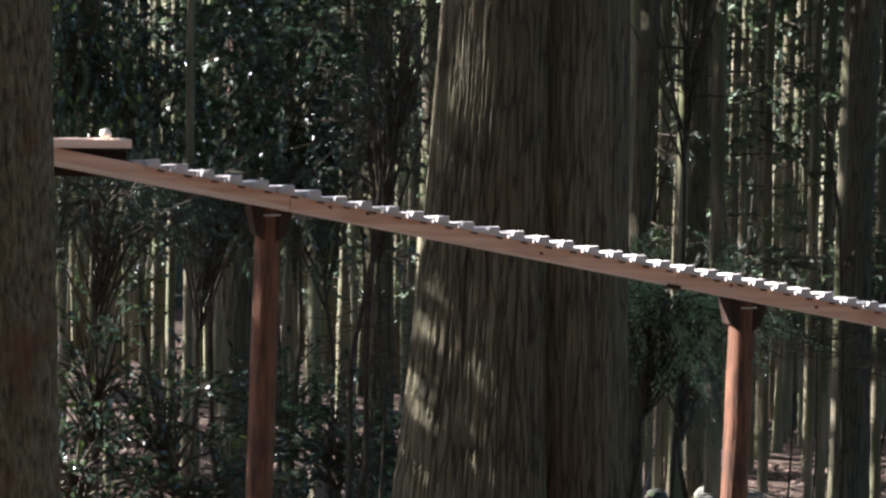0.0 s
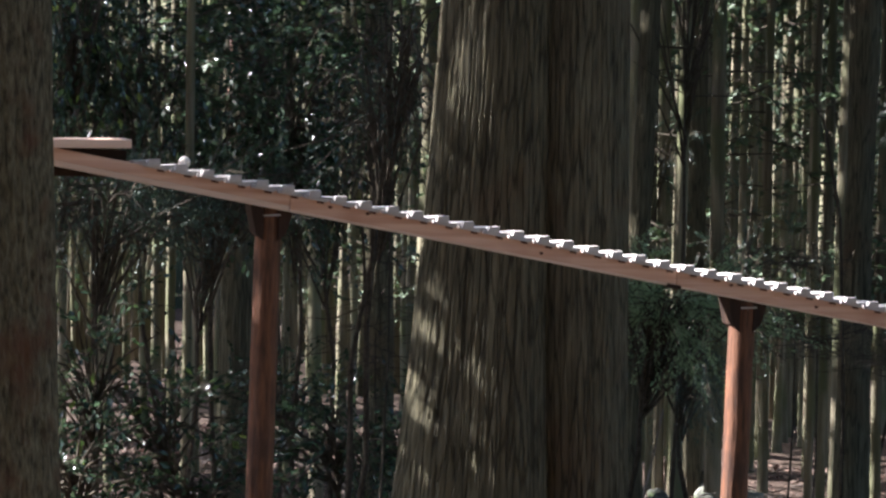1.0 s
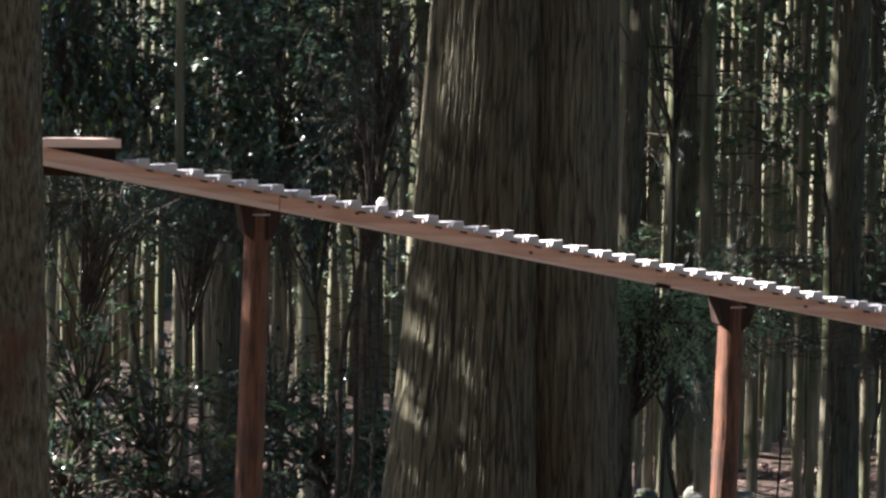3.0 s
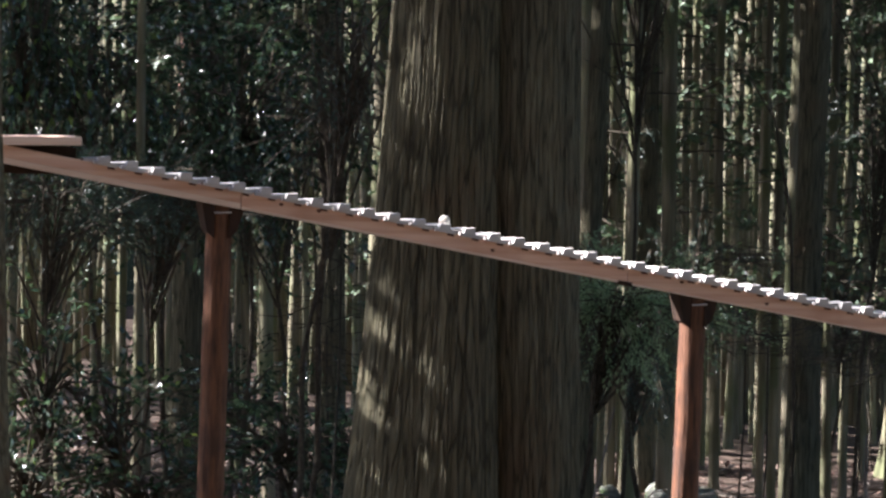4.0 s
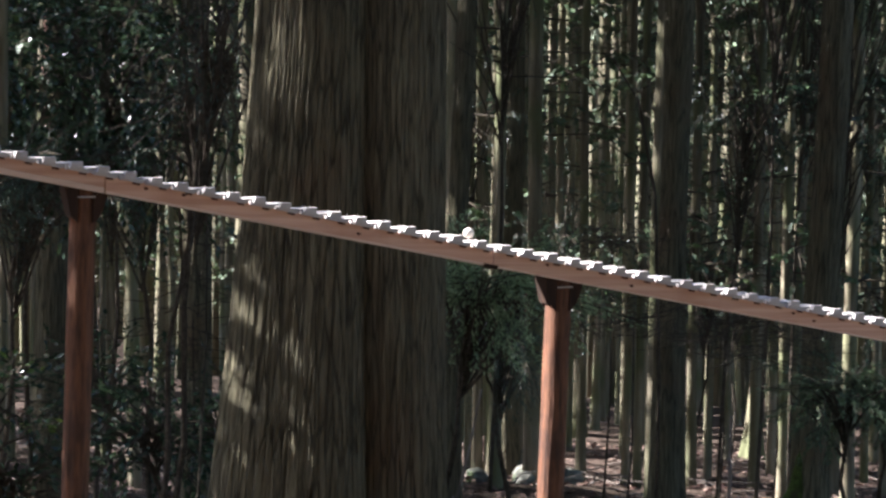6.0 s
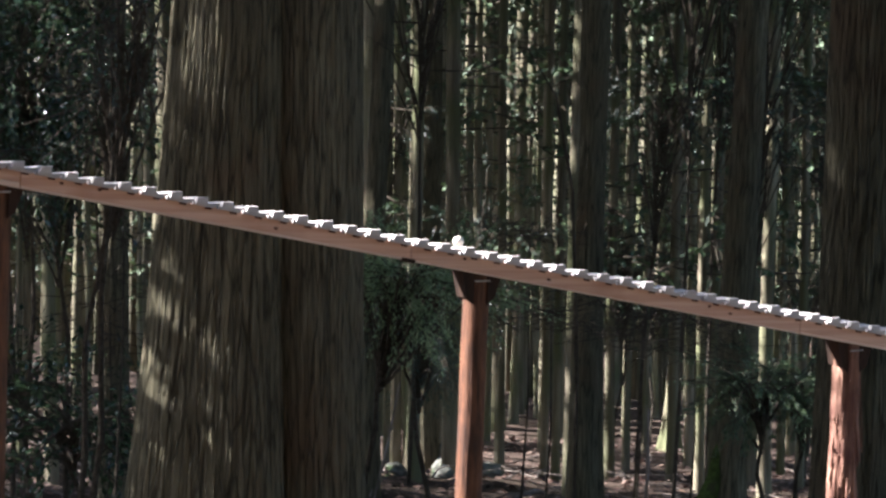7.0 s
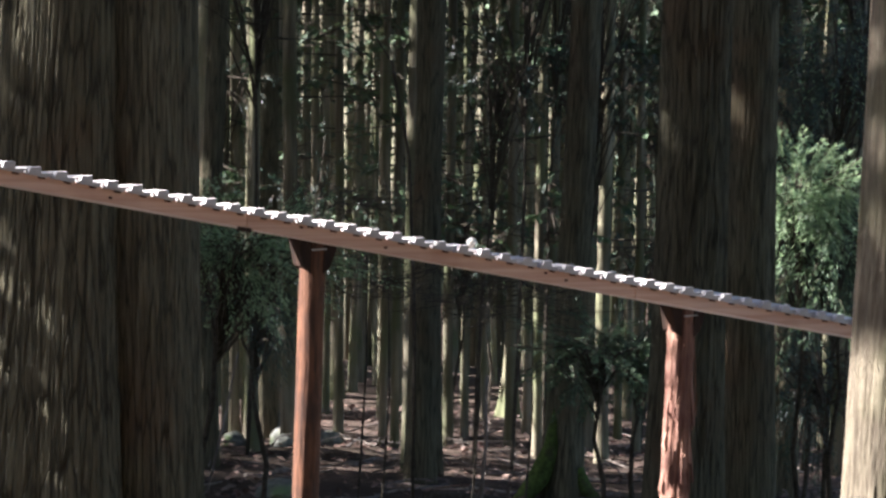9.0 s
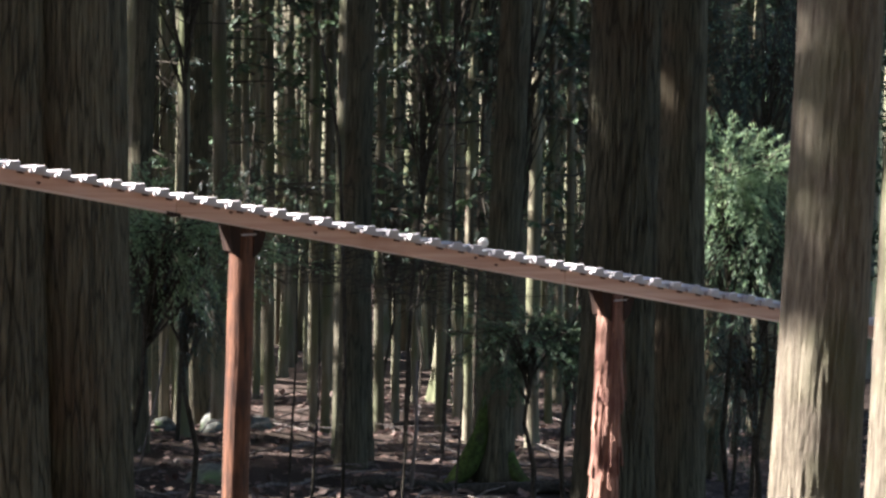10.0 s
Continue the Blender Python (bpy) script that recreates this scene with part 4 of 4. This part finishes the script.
def hanging_branch():
    """A long thin bare branch that sags in an arc."""
    x, y = 2.4, 13.95
    root = base("bare_branch", pose(x, y, ground_z(x, y)))
    tagged(root, "long thin bare stem arching before the trunks", "branch")
    g = ground_z(x, y)
    pts = [(0.05, 0.02, -0.1), (0.02, 0, 1.2), (-0.05, 0, 2.3), (-0.18, -0.05, 2.86), (-0.36, -0.06, 2.56 - g - 0.04), (-0.64, -0.06, 2.38 - g), (-0.98, -0.03, 2.37 - g), (-1.2, 0, 2.50 - g), (-1.3, 0, 2.56 - g)]
    v, fs = tube(pts, [0.012, 0.011, 0.009, 0.007, 0.006, 0.005, 0.004, 0.003, 0.002], 6)
    part_mesh("stem", mesh_of("stem", v, fs), BARK_TWIG, root, smooth=True)


hanging_branch()

# ---- on the forest floor ----


def stone(x, y, sx, sy, sz, seed, label):
    bm = bmesh.new()
    bmesh.ops.create_icosphere(bm, subdivisions=4, radius=1.0)
    for v in bm.verts:
        n = noise.noise(v.co * 1.3 + Vector((seed, 0, 0))) * 0.3 + abs(noise.noise(v.co * 2.2 + Vector((0, seed, 0)))) * 0.16 + noise.noise(v.co * 9) * 0.06
        v.co *= 1 + n
        v.co.x, v.co.y, v.co.z = v.co.x * sx, v.co.y * sy, v.co.z * sz
    ob = part("stone", bm, STONE, None, smooth=True)
    ob.matrix_basis = pose(x, y, ground_z(x, y) + sz * 0.35, 0, 0, seed * 40)
    tagged(ob, label, "stone", "stones on the forest floor")


stone(2.81, 23.84, 0.17, 0.15, 0.22, 3, "pale grey boulder with lichen")
stone(2.75, 23.0, 0.14, 0.13, 0.12, 4, "mossy grey stone on the forest floor")
stone(3.11, 22.8, 0.15, 0.12, 0.10, 5, "pale grey stone half sunk in litter")
stone(2.6, 22.2, 0.13, 0.1, 0.08, 6, "pale grey stone half sunk in litter")
stone(2.2, 22.6, 0.12, 0.1, 0.09, 7, "pale grey stone half sunk in litter")
stone(2.05, 17.2, 0.22, 0.16, 0.10, 8, "flat dark stone among dead leaves")
stone(5.2, 16.6, 0.3, 0.22, 0.18, 9, "dark mossy stone in the shade")


def fallen(name, p, q, r0, r1, mat, label, segs=12, sub=8, seed=1.0):
    """A log or branch lying from p to q on the ground."""
    c = Vector((*p, ground_z(*p) + r0 * 0.6))
    e = Vector((*q, ground_z(*q) + r1 * 0.6))
    pts, rad = [], []
    for k in range(sub + 1):
        t = k / sub
        w = c.lerp(e, t)
        w.z = max(w.z, ground_z(w.x, w.y) + r0 * 0.4) + 0.015 * math.sin(9 * t + seed)
        pts.append(w - c)
        rad.append(r0 + (r1 - r0) * t)
    v, fs = tube(pts, rad, segs, seed, 0.25)
    ob = part_mesh(name, mesh_of(name, v, fs), mat, None, smooth=True)
    ob.matrix_basis = Matrix.Translation(c)
    tagged(ob, label, name.replace("_", " "))


fallen("fallen_log", (3.0, 16.75), (5.0, 16.95), 0.055, 0.045, BARK_TWIG, "dark fallen log lying across the leaf litter", 16, 14)
fallen("fallen_branch", (2.95, 20.2), (3.5, 21.3), 0.03, 0.012, DEADWOOD, "pale broken branch lying on the ground", 8, 8, 2)
fallen("fallen_branch", (3.2, 18.0), (4.1, 18.4), 0.02, 0.01, DEADWOOD, "thin dry branch lying on the ground", 8, 8, 3)
fallen("fallen_branch", (1.9, 18.6), (2.7, 19.4), 0.025, 0.012, DEADWOOD, "thin dry branch lying on the ground", 8, 8, 4)
fallen("fallen_branch", (4.4, 19.8), (5.6, 20.0), 0.03, 0.015, DEADWOOD, "dry grey branch lying on the ground", 8, 8, 5)
fallen("fallen_branch", (2.2, 16.4), (3.0, 17.6), 0.018, 0.008, DEADWOOD, "thin dry branch lying on the ground", 8, 8, 6)


def leaning_pole(x, y, top, r, label):
    g = ground_z(x, y)
    v, fs = tube([(0, 0, -0.1), (top[0] * 0.5 + 0.02, top[1] * 0.5, top[2] * 0.5), top], [r, r * 0.8, r * 0.5], 8, 1.0, 0.2)
    ob = part_mesh("broken_stem", mesh_of("broken_stem", v, fs), DEADWOOD, None, smooth=True)
    ob.matrix_basis = pose(x, y, g)
    tagged(ob, label, "dead stem", "dead stems")


leaning_pole(-0.66, 15.2, (0.16, 0, 1.25), 0.022, "dead grey stem leaning in the undergrowth")
leaning_pole(1.5, 17.6, (0.22, 0, 1.05), 0.011, "thin dead stem leaning beside a post")
leaning_pole(3.4, 16.66, (0.02, 0, 0.95), 0.017, "thin dead sapling standing in the litter")

# taller evergreens added beside the view, towards the sun, only to cast shade
for c, sp, seed in (((-4.0, 12.0, 4.1), (0.6, 0.7, 0.75), 191), ((-4.2, 15.0, 3.3), (0.8, 0.95, 0.9), 192), ((-4.3, 17.5, 3.3), (0.8, 0.9, 1.1), 193), ((-4.0, 9.7, 3.35), (0.4, 0.32, 0.5), 194), ((-4.4, 17.1, 6.6), (0.8, 1.0, 0.8), 195),
                    ((-5.2, 19.8, 3.0), (0.7, 1.1, 1.2), 197), ((-5.6, 22.3, 2.8), (0.7, 1.2, 1.3), 198), ((-6.0, 24.8, 2.4), (0.7, 1.2, 1.4), 199),
                    ((-6.9, 27.5, 2.2), (0.7, 1.3, 1.5), 200), ((-7.7, 30.5, 2.0), (0.7, 1.4, 1.6), 207), ((-8.6, 34.0, 1.8), (0.7, 1.5, 1.6), 208)):
    bush("evergreen_shrub", c, sp, 190, 40, 0.07, 0.34, LEAF_GLOSSY, "tall glossy dark evergreen shrub added beside the view to cast shade", "shrub", seed, 0.4, 0.4, (c[0] - 0.1, c[1] + 0.1), group="evergreen undergrowth")

# narrow unseen ones that shade parts of the keys and great trunk
for c, sp, n, seed in (((-4.0, 9.72, 4.75), (0.4, 0.3, 0.42), 55, 209), ((-4.0, 11.07, 6.5), (0.4, 0.2, 0.6), 80, 210), ((-4.0, 11.74, 7.35), (0.4, 0.2, 0.45), 80, 211)):
    bush("evergreen_shrub", c, sp, n, 30, 0.06, 0.34, LEAF_GLOSSY, "slender glossy dark evergreen shrub added beside the view to cast shade", "shrub", seed, 0.3, 0.25, (c[0] - 0.1, c[1] + 0.05), group="evergreen undergrowth")
bush("evergreen_shrub", (-4.0, 11.52, 4.95), (0.4, 0.10, 0.42), 140, 30, 0.06, 0.34, LEAF_GLOSSY, "slender glossy dark evergreen shrub added beside the view to cast shade", "shrub", 196, 0.3, 0.2, (-4.1, 11.6), group="evergreen undergrowth")

# ---- what moves ----


def motions():
    track = [(0.0, 1.334), (0.2, 1.390), (0.4, 1.449), (0.6, 1.503), (0.8, 1.560), (1.0, 1.626), (1.2, 1.702), (1.4, 1.762), (1.6, 1.825), (1.8, 1.891),
             (2.0, 1.967), (2.2, 2.045), (2.4, 2.133), (2.6, 2.236), (2.7, 2.300), (3.8, 2.746), (4.0, 2.822), (4.2, 2.907), (4.4, 2.998), (4.6, 3.067)]
    track += [(4.8, 3.120), (5.0, 3.178), (5.2, 3.243), (5.4, 3.303), (5.6, 3.357), (5.7, 3.384), (6.8, 3.720), (7.0, 3.785), (7.2, 3.857), (7.4, 3.938),
              (7.6, 4.025), (7.8, 4.110), (8.0, 4.195), (8.2, 4.275), (8.4, 4.348), (8.6, 4.420), (8.8, 4.497), (9.0, 4.580), (9.2, 4.662), (9.4, 4.746), (9.7, 4.866), (10.0, 4.969)]
    ts, ss = [t for t, _ in track], [s for _, s in track]
    rows = []
    for k in range(201):
        t = k / 20
        s = float(np.interp(t, ts, ss))
        if t < 0.35:
            z = 2.1665 + 0.02 * (s - 1.334)
        elif t < 0.55:
            z = under(s) + 0.119
        else:
            # it drops from key to key with a small hop
            q = ((s - KEY_FIRST) / KEY_STEP) % 1.0
            z = under(s) + 0.1045 + 0.009 * math.sin(math.pi * q)
        rows.append((t, track_pose(s, 0.08, z) @ pose(0, 0, 0, 0, math.degrees((s - ss[0]) / 0.0215), 0)))
    walk(ball, rows)


motions()
